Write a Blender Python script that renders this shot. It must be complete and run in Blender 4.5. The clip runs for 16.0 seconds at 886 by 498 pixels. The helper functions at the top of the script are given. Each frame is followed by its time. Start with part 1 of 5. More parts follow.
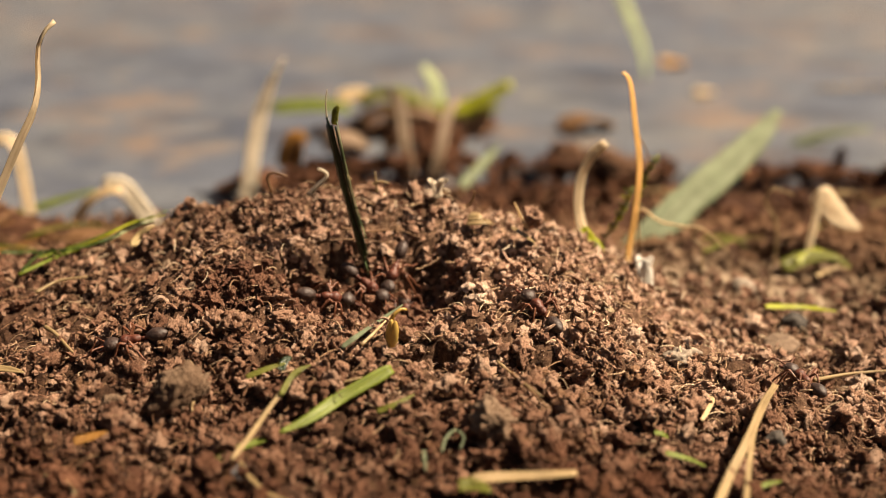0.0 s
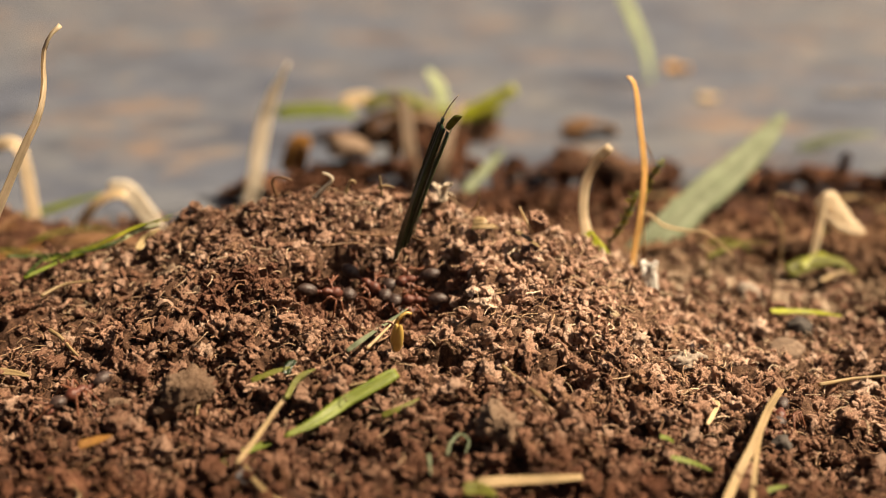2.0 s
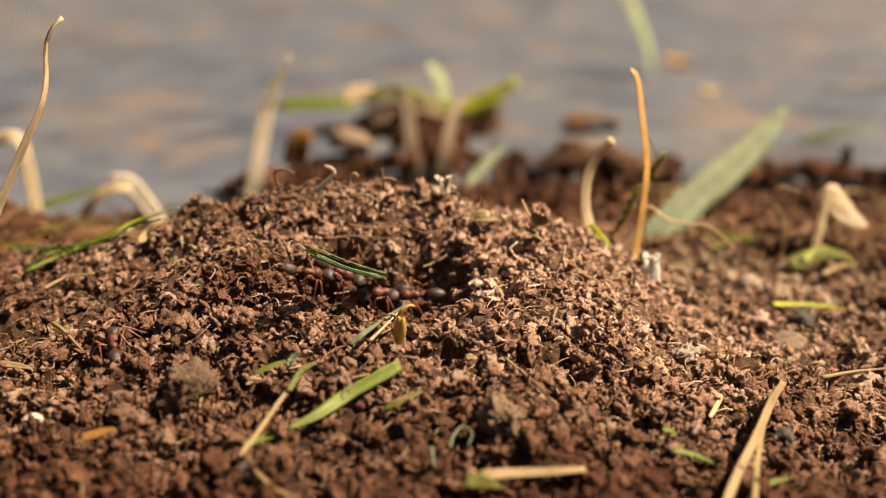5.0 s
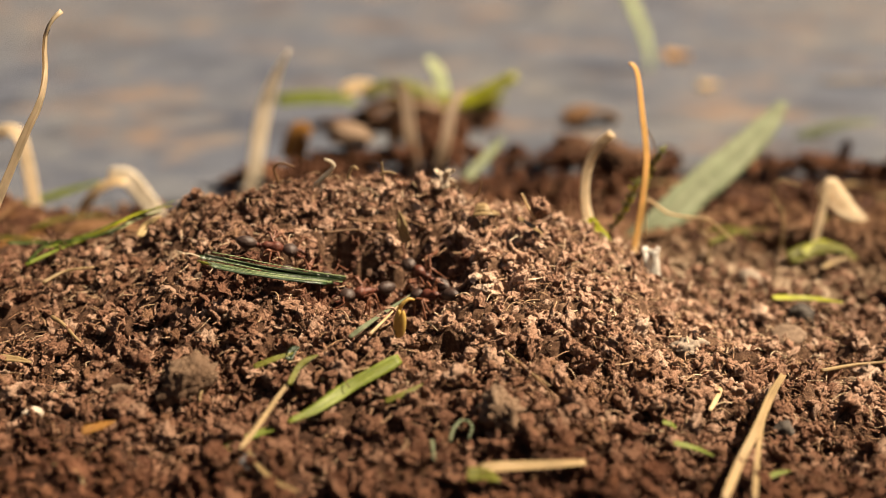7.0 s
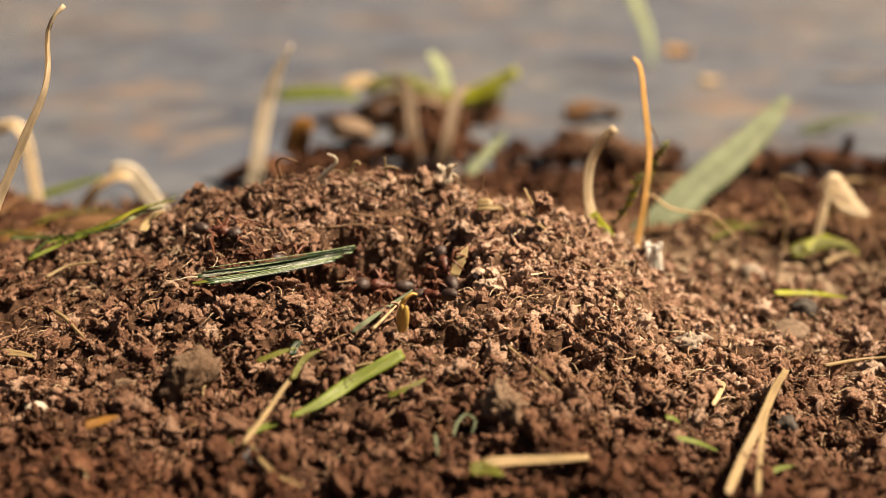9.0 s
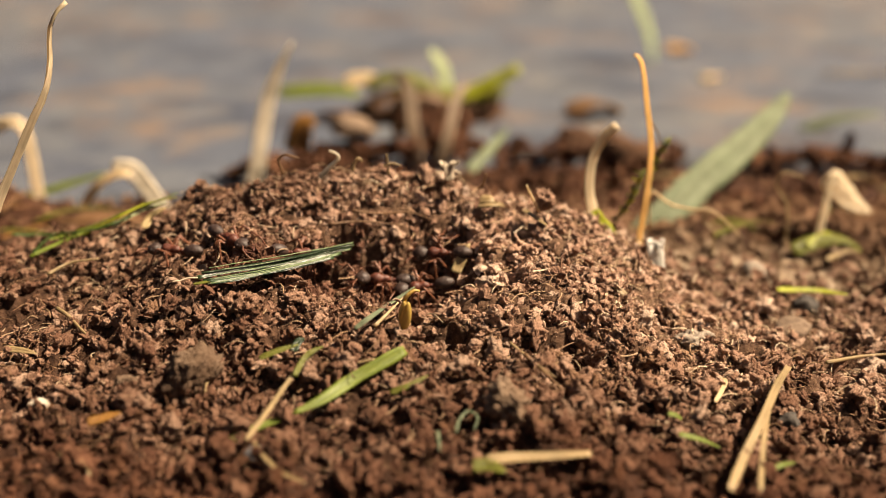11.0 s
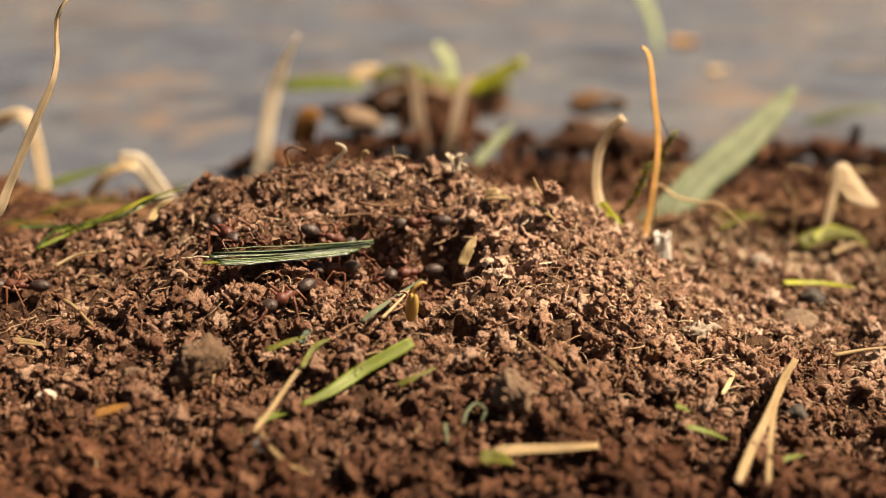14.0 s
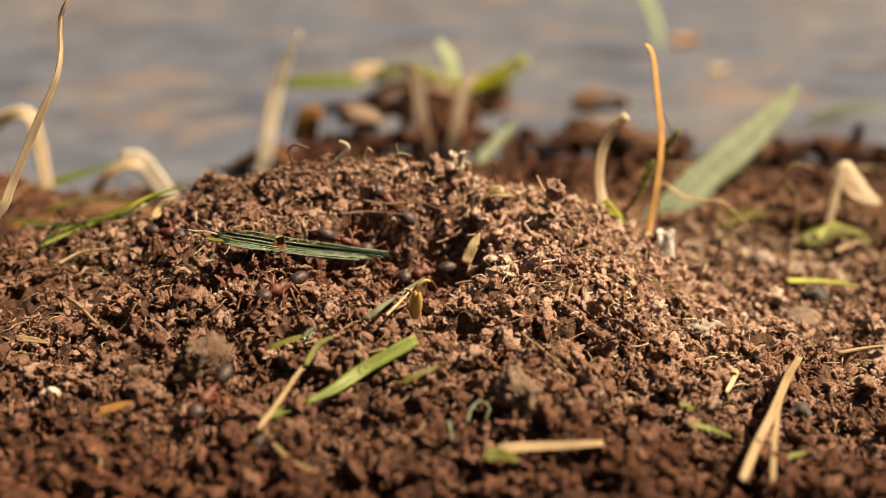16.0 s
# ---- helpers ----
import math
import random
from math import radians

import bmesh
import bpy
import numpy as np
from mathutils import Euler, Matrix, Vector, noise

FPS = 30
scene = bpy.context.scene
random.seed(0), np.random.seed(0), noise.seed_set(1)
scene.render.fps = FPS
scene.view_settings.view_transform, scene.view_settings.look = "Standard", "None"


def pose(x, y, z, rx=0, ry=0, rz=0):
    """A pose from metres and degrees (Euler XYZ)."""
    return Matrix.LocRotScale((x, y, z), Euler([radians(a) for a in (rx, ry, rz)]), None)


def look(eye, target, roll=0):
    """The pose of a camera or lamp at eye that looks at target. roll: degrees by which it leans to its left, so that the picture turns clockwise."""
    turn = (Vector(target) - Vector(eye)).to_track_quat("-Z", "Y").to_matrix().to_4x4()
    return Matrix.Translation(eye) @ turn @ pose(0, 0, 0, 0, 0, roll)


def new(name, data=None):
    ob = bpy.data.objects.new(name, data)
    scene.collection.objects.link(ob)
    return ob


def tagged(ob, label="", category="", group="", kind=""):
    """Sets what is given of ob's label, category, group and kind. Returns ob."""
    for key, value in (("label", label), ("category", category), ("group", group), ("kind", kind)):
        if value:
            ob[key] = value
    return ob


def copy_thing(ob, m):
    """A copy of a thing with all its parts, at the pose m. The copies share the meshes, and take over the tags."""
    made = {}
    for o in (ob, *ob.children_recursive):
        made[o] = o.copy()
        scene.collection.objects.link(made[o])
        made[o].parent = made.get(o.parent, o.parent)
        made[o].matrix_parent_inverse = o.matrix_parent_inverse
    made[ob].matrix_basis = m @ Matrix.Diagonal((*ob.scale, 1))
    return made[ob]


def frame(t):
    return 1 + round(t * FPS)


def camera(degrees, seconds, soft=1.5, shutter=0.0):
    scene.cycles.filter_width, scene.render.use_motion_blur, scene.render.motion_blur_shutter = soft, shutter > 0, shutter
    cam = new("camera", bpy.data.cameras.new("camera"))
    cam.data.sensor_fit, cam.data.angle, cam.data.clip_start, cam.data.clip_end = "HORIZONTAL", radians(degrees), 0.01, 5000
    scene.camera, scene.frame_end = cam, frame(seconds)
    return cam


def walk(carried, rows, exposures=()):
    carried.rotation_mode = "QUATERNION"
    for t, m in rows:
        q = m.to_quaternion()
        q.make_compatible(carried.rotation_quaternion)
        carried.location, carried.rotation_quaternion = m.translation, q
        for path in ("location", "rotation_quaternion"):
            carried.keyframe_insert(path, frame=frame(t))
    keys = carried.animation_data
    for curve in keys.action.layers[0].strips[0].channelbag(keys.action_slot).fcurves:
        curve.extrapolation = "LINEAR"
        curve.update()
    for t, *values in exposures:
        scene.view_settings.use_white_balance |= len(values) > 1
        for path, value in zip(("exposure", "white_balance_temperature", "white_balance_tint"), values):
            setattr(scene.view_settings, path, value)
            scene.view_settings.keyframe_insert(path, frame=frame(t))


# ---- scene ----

# ---- camera ----
LENS = 40
EYE = (0.0, -0.112, 0.045)
# seconds, tilt from straight down, turn to the left, sideways and upward drift in millimetres
PATH = [
    (0.00, 73.351, -0.096, 0.55, 0.45),
    (0.50, 73.414, -0.090, 0.51, 0.42),
    (1.00, 73.444, -0.082, 0.47, 0.38),
    (1.50, 73.565, -0.050, 0.44, 0.35),
    (2.00, 73.603, 0.069, 0.40, 0.32),
    (2.50, 73.515, 0.031, 0.36, 0.29),
    (3.00, 73.467, 0.023, 0.33, 0.26),
    (3.50, 73.482, 0.040, 0.29, 0.23),
    (4.00, 73.444, 0.077, 0.25, 0.20),
    (6.50, 73.171, 0.045, 0.07, 0.08),
    (7.00, 73.089, -0.017, 0.03, 0.05),
    (7.50, 73.009, -0.063, -0.00, 0.03),
    (8.00, 72.998, -0.021, -0.04, 0.00),
    (8.50, 72.964, 0.142, -0.09, -0.02),
    (9.00, 72.890, 0.041, -0.13, -0.04),
    (11.50, 72.712, 0.046, -0.36, -0.16),
    (12.00, 72.607, 0.066, -0.41, -0.18),
    (12.50, 72.573, 0.152, -0.47, -0.21),
    (13.00, 72.543, 0.211, -0.52, -0.23),
    (13.50, 72.524, 0.160, -0.58, -0.26),
    (14.00, 72.495, 0.209, -0.64, -0.28),
    (14.50, 72.476, 0.211, -0.71, -0.31),
    (15.00, 72.510, 0.281, -0.77, -0.34),
    (15.50, 72.509, 0.301, -0.84, -0.37),
    (16.00, 72.446, 0.235, -0.92, -0.40),
]
cam = camera(LENS, 16.0, soft=0.75)
cam.data.dof.use_dof = True
cam.data.dof.focus_distance = 0.1095
cam.data.dof.aperture_fstop = 17.5
cam.data.dof.aperture_blades = 0
walk(cam, [(t, pose(EYE[0] + dx / 1000, EYE[1], EYE[2] + dz / 1000, tilt, 0, turn)) for t, tilt, turn, dx, dz in PATH], [(0, 1.49, 7400, 16), (16, 1.49, 7400, 16)])

# ---- light ----
SUN_ELEVATION, SUN_AZIMUTH = 54, 92      # azimuth: degrees from +y towards +x
world = bpy.data.worlds.new("sky")
world.use_nodes = True
scene.world = world
wt = world.node_tree
sky = wt.nodes.new("ShaderNodeTexSky")
sky.sky_type, sky.sun_disc = "NISHITA", False
sky.sun_elevation, sky.sun_rotation = radians(SUN_ELEVATION), radians(SUN_AZIMUTH)
sky.dust_density, sky.air_density, sky.ozone_density = 6.0, 1.0, 0.5
wt.links.new(sky.outputs[0], wt.nodes["Background"].inputs[0])
wt.nodes["Background"].inputs[1].default_value = 0.018
sun = new("sun", bpy.data.lights.new("sun", "SUN"))
sun.data.energy, sun.data.angle, sun.data.color = 5.0, radians(1.2), (1.0, 0.87, 0.68)
se, sa = radians(SUN_ELEVATION), radians(SUN_AZIMUTH)
sun.matrix_world = look((math.sin(sa) * math.cos(se), math.cos(sa) * math.cos(se), math.sin(se)), (0, 0, 0))

# ---- materials ----


def material(name, rough=0.8, metal=0.0):
    m = bpy.data.materials.new(name)
    m.use_nodes = True
    b = m.node_tree.nodes["Principled BSDF"]
    b.inputs["Roughness"].default_value, b.inputs["Metallic"].default_value = rough, metal
    return m, m.node_tree, b


def node(nt, kind, **values):
    n = nt.nodes.new(kind)
    for key, value in values.items():
        n.inputs[key.replace("_", " ")].default_value = value
    return n


def ramp(nt, source, stops):
    r = nt.nodes.new("ShaderNodeValToRGB")
    e = r.color_ramp.elements
    while len(e) < len(stops):
        e.new(0.5)
    for el, (p, c) in zip(e, stops):
        el.position, el.color = p, (*c, 1)
    nt.links.new(source, r.inputs[0])
    return r


def mix_colour(nt, kind, fac, a, b):
    n = nt.nodes.new("ShaderNodeMix")
    n.data_type, n.blend_type = "RGBA", kind
    for value, slot in ((fac, n.inputs[0]), (a, n.inputs[6]), (b, n.inputs[7])):
        if isinstance(value, (int, float)):
            slot.default_value = value
        elif isinstance(value, tuple):
            slot.default_value = (*value, 1)
        else:
            nt.links.new(value, slot)
    return n.outputs[2]


def bump(nt, b, height, distance, strength=1.0):
    n = node(nt, "ShaderNodeBump", Strength=strength, Distance=distance)
    nt.links.new(height, n.inputs["Height"])
    nt.links.new(n.outputs[0], b.inputs["Normal"])


def place(nt):
    return nt.nodes.new("ShaderNodeNewGeometry").outputs["Position"]


def grain(nt, scale, detail=3, rough=0.6, vector=None):
    n = node(nt, "ShaderNodeTexNoise", Scale=scale, Detail=detail, Roughness=rough)
    nt.links.new(vector or place(nt), n.inputs["Vector"])
    return n.outputs["Fac"]


def spoil_shading(nt):
    """Dug soil dried pale round the nest, moist beyond; the bright right slope and darker front are also light put into
    the colour. The border is ragged.
    """
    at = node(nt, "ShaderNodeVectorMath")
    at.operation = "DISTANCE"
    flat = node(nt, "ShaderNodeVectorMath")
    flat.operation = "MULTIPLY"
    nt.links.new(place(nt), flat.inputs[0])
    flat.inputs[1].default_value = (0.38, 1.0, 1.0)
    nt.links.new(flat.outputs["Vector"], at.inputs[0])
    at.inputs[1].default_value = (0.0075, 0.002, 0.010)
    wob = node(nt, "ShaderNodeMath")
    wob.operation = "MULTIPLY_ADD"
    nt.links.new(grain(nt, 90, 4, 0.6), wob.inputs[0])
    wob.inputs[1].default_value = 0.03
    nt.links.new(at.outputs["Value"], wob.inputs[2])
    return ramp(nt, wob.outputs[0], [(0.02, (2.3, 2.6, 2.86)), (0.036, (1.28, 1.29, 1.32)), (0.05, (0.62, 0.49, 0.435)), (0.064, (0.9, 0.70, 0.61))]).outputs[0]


def soil_material(name, stops, by_object=False):
    """Crumbly loam: tone from crumb to crumb, fine grit, moist and dry patches, and painted light on the slopes."""
    m, nt, b = material(name, 0.92)
    if by_object:
        rnd = nt.nodes.new("ShaderNodeObjectInfo").outputs["Random"]
    else:
        rnd = nt.nodes.new("ShaderNodeNewGeometry").outputs["Random Per Island"]
    tone = ramp(nt, rnd, stops).outputs[0]
    patch = ramp(nt, grain(nt, 55, 3), [(0.3, (0.72, 0.66, 0.62)), (0.7, (1.12, 1.1, 1.06))]).outputs[0]
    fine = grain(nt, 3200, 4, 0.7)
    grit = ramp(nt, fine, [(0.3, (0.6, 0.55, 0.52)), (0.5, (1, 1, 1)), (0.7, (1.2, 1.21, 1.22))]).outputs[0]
    c = mix_colour(nt, "MULTIPLY", 1.0, tone, patch)
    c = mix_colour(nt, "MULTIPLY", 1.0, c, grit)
    c = mix_colour(nt, "MULTIPLY", 1.0, c, spoil_shading(nt))
    nt.links.new(c, b.inputs["Base Color"])
    b.inputs["Specular IOR Level"].default_value = 0.15
    bump(nt, b, fine, 0.0005, 1.0)
    return m


LOAM = [(0.0, (0.115, 0.06, 0.039)), (0.3, (0.165, 0.092, 0.06)), (0.7, (0.225, 0.137, 0.095)),
        (0.93, (0.27, 0.18, 0.13)), (1.0, (0.30, 0.216, 0.161))]
M_CRUMB = soil_material("crumb_soil", LOAM)
M_CLOD = soil_material("clod_soil", [(0.0, (0.13, 0.0702, 0.0406)), (0.6, (0.172, 0.100, 0.061)), (1.0, (0.205, 0.128, 0.083))], True)

# dark brown soil that also carries the shade along the paving edge
M_DARKSOIL = soil_material("dark_soil", [(0.0, (0.055, 0.031, 0.020)), (0.7, (0.105, 0.061, 0.039)), (1.0, (0.17, 0.105, 0.067))])
# moist red-brown soil, with the nest hollow's shade put into its colour
M_FRESHSHADE = soil_material("shaded_fresh_soil", [(0.0, (0.062, 0.028, 0.018)), (0.5, (0.10, 0.047, 0.029)), (0.93, (0.155, 0.082, 0.053)), (1.0, (0.20, 0.12, 0.083))])
M_FAR = soil_material("dry_soil", [(0.0, (0.145, 0.102, 0.066)), (0.5, (0.235, 0.175, 0.119)), (1.0, (0.33, 0.256, 0.185))])
M_CLODBIG = soil_material("crusted_soil", [(0.0, (0.175, 0.126, 0.087)), (1.0, (0.22, 0.164, 0.117))], True)


def ground_material():
    m, nt, b = material("loam", 0.95)
    n1 = grain(nt, 1500, 5, 0.75)
    # kept darker than the crumbs: shade in their gaps is put into this colour
    tone = ramp(nt, n1, [(0.3, (0.018, 0.0085, 0.005)), (0.5, (0.05, 0.0255, 0.0145)), (0.72, (0.11, 0.063, 0.038))]).outputs[0]
    patch = ramp(nt, grain(nt, 40, 3), [(0.3, (0.7, 0.66, 0.62)), (0.7, (1.1, 1.1, 1.08))]).outputs[0]
    c = mix_colour(nt, "MULTIPLY", 1.0, tone, patch)
    # the slope's light and shade are multiplied into the colour here as well
    nt.links.new(mix_colour(nt, "MULTIPLY", 1.0, c, spoil_shading(nt)), b.inputs["Base Color"])
    b.inputs["Specular IOR Level"].default_value = 0.2
    bump(nt, b, n1, 0.0006, 0.8)
    return m


M_LOAM = ground_material()


def asphalt_material():
    """Old grey paving with worn, tan aggregate."""
    m, nt, b = material("worn_paving", 0.75)
    cells = node(nt, "ShaderNodeTexVoronoi", Scale=140.0)
    nt.links.new(place(nt), cells.inputs["Vector"])
    stones = ramp(nt, cells.outputs["Color"], [(0.0, (0.047, 0.055, 0.07)), (0.5, (0.066, 0.0745, 0.09)),
                                              (0.85, (0.0883, 0.0942, 0.0999)), (0.97, (0.127, 0.102, 0.0795))]).outputs[0]
    rust = ramp(nt, grain(nt, 24, 5, 0.7), [(0.53, (0, 0, 0)), (0.63, (0.9, 0.9, 0.9))]).outputs[0]
    stones = mix_colour(nt, "MIX", rust, stones, (0.14, 0.093, 0.062))
    dark = ramp(nt, grain(nt, 40, 2), [(0.36, (0.5, 0.54, 0.64)), (0.5, (1.04, 1.04, 1.04))]).outputs[0]
    stones = mix_colour(nt, "MULTIPLY", 1.0, stones, dark)
    broad = ramp(nt, grain(nt, 9, 4), [(0.32, (0.58, 0.70, 0.92)), (0.66, (1.1, 1.02, 0.92))]).outputs[0]
    fine = grain(nt, 900, 4)
    c = mix_colour(nt, "MULTIPLY", 1.0, stones, broad)
    c = mix_colour(nt, "MULTIPLY", 0.5, c, ramp(nt, fine, [(0.3, (0.6, 0.6, 0.6)), (0.7, (1.2, 1.2, 1.2))]).outputs[0])
    nt.links.new(c, b.inputs["Base Color"])
    bump(nt, b, fine, 0.001, 0.6)
    return m


M_ASPHALT = asphalt_material()


def blade_material(name, dark, light, vein, rough=0.45, through_light=0.55, streaks=14.0, blotch=None):
    """A grass blade or straw: lengthwise fibres, mottled tone, some light coming through."""
    m, nt, b = material(name, rough)
    uv = nt.nodes.new("ShaderNodeTexCoord").outputs["UV"]
    mp = node(nt, "ShaderNodeMapping")
    mp.inputs["Scale"].default_value = (streaks, 1.6, 1)
    nt.links.new(uv, mp.inputs["Vector"])
    fib = grain(nt, 1.0, 4, 0.6, mp.outputs[0])
    tone = ramp(nt, fib, [(0.3, dark), (0.55, light), (0.75, vein)]).outputs[0]
    mott = ramp(nt, grain(nt, 260, 3), [(0.35, blotch or (0.75, 0.75, 0.72)), (0.6, (1.05, 1.05, 1.05))]).outputs[0]
    c = mix_colour(nt, "MULTIPLY", 1.0, tone, mott)
    nt.links.new(c, b.inputs["Base Color"])
    bump(nt, b, fib, 0.0001, 0.7)
    t = nt.nodes.new("ShaderNodeBsdfTranslucent")
    nt.links.new(c, t.inputs["Color"])
    mx = nt.nodes.new("ShaderNodeMixShader")
    mx.inputs[0].default_value = through_light
    nt.links.new(b.outputs[0], mx.inputs[1])
    nt.links.new(t.outputs[0], mx.inputs[2])
    nt.links.new(mx.outputs[0], nt.nodes["Material Output"].inputs["Surface"])
    return m


M_GREEN = blade_material("fresh_grass", (0.1267, 0.1838, 0.0192), (0.2281, 0.2859, 0.0352), (0.3295, 0.3677, 0.0896))
M_PALEGREEN = blade_material("pale_grass", (0.125, 0.165, 0.085), (0.195, 0.23, 0.14), (0.26, 0.295, 0.185), 0.75, 0.45)
M_DARKGREEN = blade_material("dark_grass", (0.004, 0.0105, 0.003), (0.011, 0.026, 0.006), (0.034, 0.062, 0.02), 0.3, 0.05, 9.0)
M_OLIVE = blade_material("olive_grass", (0.12, 0.128, 0.018), (0.216, 0.224, 0.036), (0.3, 0.2944, 0.0864))
M_MOSSY = blade_material("deep_green_grass", (0.03, 0.055, 0.008), (0.06, 0.10, 0.014), (0.11, 0.15, 0.03))
M_STRAW = blade_material("dry_straw", (0.6, 0.45, 0.25), (0.72, 0.57, 0.35), (0.8, 0.68, 0.47), 0.5, 0.5)
M_CREAM = blade_material("cream_straw", (0.62, 0.50, 0.33), (0.74, 0.62, 0.44), (0.82, 0.73, 0.56), 0.55, 0.5)
M_PALESTRAW = blade_material("pale_straw", (0.66, 0.58, 0.45), (0.76, 0.69, 0.57), (0.84, 0.79, 0.68), 0.6, 0.5)
M_TANSTRAW = blade_material("tan_straw", (0.2484, 0.1688, 0.0774), (0.3312, 0.2363, 0.1161), (0.4002, 0.3038, 0.1741), 0.5, 0.3)
M_YELLOWGREEN = blade_material("yellow_green_leaf", (0.2704, 0.312, 0.0192), (0.4368, 0.4576, 0.0288), (0.572, 0.5408, 0.0768))
M_LIGHTGREEN = blade_material("light_green_grass", (0.4, 0.48, 0.26), (0.52, 0.6, 0.36), (0.62, 0.68, 0.46), 0.5, 0.5)
M_AMBER = blade_material("amber_straw", (0.52, 0.28, 0.08), (0.70, 0.435, 0.155), (0.82, 0.59, 0.29), 0.5, 0.4)
M_BROWNLEAF = blade_material("brown_leaf", (0.096, 0.045, 0.018), (0.168, 0.084, 0.033), (0.24, 0.144, 0.06), 0.6, 0.2, 8.0)
M_ORANGE = blade_material("orange_leaf", (0.1885, 0.07392, 0.0128), (0.2728, 0.1267, 0.0224), (0.3224, 0.1901, 0.0512), 0.55, 0.25, 6.0)
M_DOWN = blade_material("white_plant_down", (0.62, 0.59, 0.53), (0.74, 0.72, 0.67), (0.82, 0.8, 0.76), 0.7, 0.4, 8.0)
M_DRYSTEM = blade_material("pinkish_dry_stem", (0.16, 0.108, 0.068), (0.225, 0.157, 0.10), (0.28, 0.205, 0.14), 0.6, 0.3)
M_CHIP = blade_material("yellowed_straw", (0.24, 0.17, 0.07), (0.37, 0.275, 0.13), (0.46, 0.37, 0.205), 0.6, 0.25)
M_WHITE = blade_material("bleached_husk", (0.45, 0.37, 0.265), (0.58, 0.495, 0.375), (0.68, 0.60, 0.48), 0.7, 0.35, 8.0)


def stone_material(name, dark, light):
    m, nt, b = material(name, 0.88)
    b.inputs["Specular IOR Level"].default_value = 0.25
    n = grain(nt, 1400, 5, 0.65)
    broad = ramp(nt, grain(nt, 260, 3), [(0.3, (0.75, 0.75, 0.75)), (0.7, (1.1, 1.1, 1.1))]).outputs[0]
    c = mix_colour(nt, "MULTIPLY", 1.0, ramp(nt, n, [(0.3, dark), (0.7, light)]).outputs[0], broad)
    nt.links.new(c, b.inputs["Base Color"])
    bump(nt, b, n, 0.0003, 0.7)
    return m


M_PALESTONE = stone_material("pale_stone", (0.2, 0.158, 0.12), (0.34, 0.283, 0.225))
M_GREYSTONE = stone_material("grey_stone", (0.084, 0.081, 0.084), (0.18, 0.174, 0.18))
M_DARKSTONE = stone_material("dark_stone", (0.022, 0.0185, 0.0155), (0.072, 0.062, 0.053))
M_TANSTONE = stone_material("tan_stone", (0.0984, 0.063, 0.04128), (0.1968, 0.1411, 0.09804))


def ant_material(name, dark, light, rough):
    m, nt, b = material(name, rough)
    n = grain(nt, 2600, 4)
    nt.links.new(ramp(nt, n, [(0.3, dark), (0.7, light)]).outputs[0], b.inputs["Base Color"])
    b.inputs["Specular IOR Level"].default_value = 0.38
    bump(nt, b, n, 0.00015, 0.7)
    return m


M_ANT_DARK = ant_material("dark_chitin", (0.018, 0.0095, 0.0075), (0.044, 0.026, 0.020), 0.5)
M_ANT_RED = ant_material("red_chitin", (0.046, 0.011, 0.006), (0.105, 0.03, 0.016), 0.5)
M_ANT_LEG = ant_material("leg_chitin", (0.06825, 0.0224, 0.0112), (0.147, 0.056, 0.028), 0.42)

# ---- ground ----


# -- soil form
def lattice(ix, iy, seed):
    h = (ix * 374761393 + iy * 668265263 + seed * 362437) & 0xFFFFFFFF
    h = ((h ^ (h >> 13)) * 1274126177) & 0xFFFFFFFF
    return ((h ^ (h >> 16)) & 0xFFFF) / 65535.0


def rough(x, y, size, seed=0, octaves=3):
    """Smooth random relief, about -1 to 1, with bumps of that size."""
    total, amp = 0.0, 1.0
    for o in range(octaves):
        u, v = x / size, y / size
        iu, iv = np.floor(u).astype(np.int64), np.floor(v).astype(np.int64)
        a, b = u - iu, v - iv
        a, b = a * a * (3 - 2 * a), b * b * (3 - 2 * b)
        s = seed + 17 * o
        n = (lattice(iu, iv, s) * (1 - a) + lattice(iu + 1, iv, s) * a) * (1 - b) + (
            lattice(iu, iv + 1, s) * (1 - a) + lattice(iu + 1, iv + 1, s) * a) * b
        total = total + amp * (2 * n - 1)
        size, amp = size / 2.1, amp * 0.5
    return total


def knobs(x, y, size, seed):
    """Rounded knobs packed side by side, 0 in the seams to 1 on their tops."""
    u, v = x / size, y / size
    iu, iv = np.floor(u).astype(np.int64), np.floor(v).astype(np.int64)
    tall = np.zeros(np.shape(u))
    for a in (-1, 0, 1):
        for b in (-1, 0, 1):
            d = (u - iu - a - 0.1 - 0.8 * lattice(iu + a, iv + b, seed)) ** 2 + (v - iv - b - 0.1 - 0.8 * lattice(iu + a, iv + b, seed + 5)) ** 2
            h = 0.35 + 0.65 * lattice(iu + a, iv + b, seed + 9)
            top = h * np.sqrt(np.clip(1 - d / 0.72, 0, 1))
            tall = np.maximum(tall, top)
    return tall


def paving_edge(x):
    x = np.clip(x, -0.1, 0.1)
    return 0.081 + 0.19 * x - 3.2 * x * x


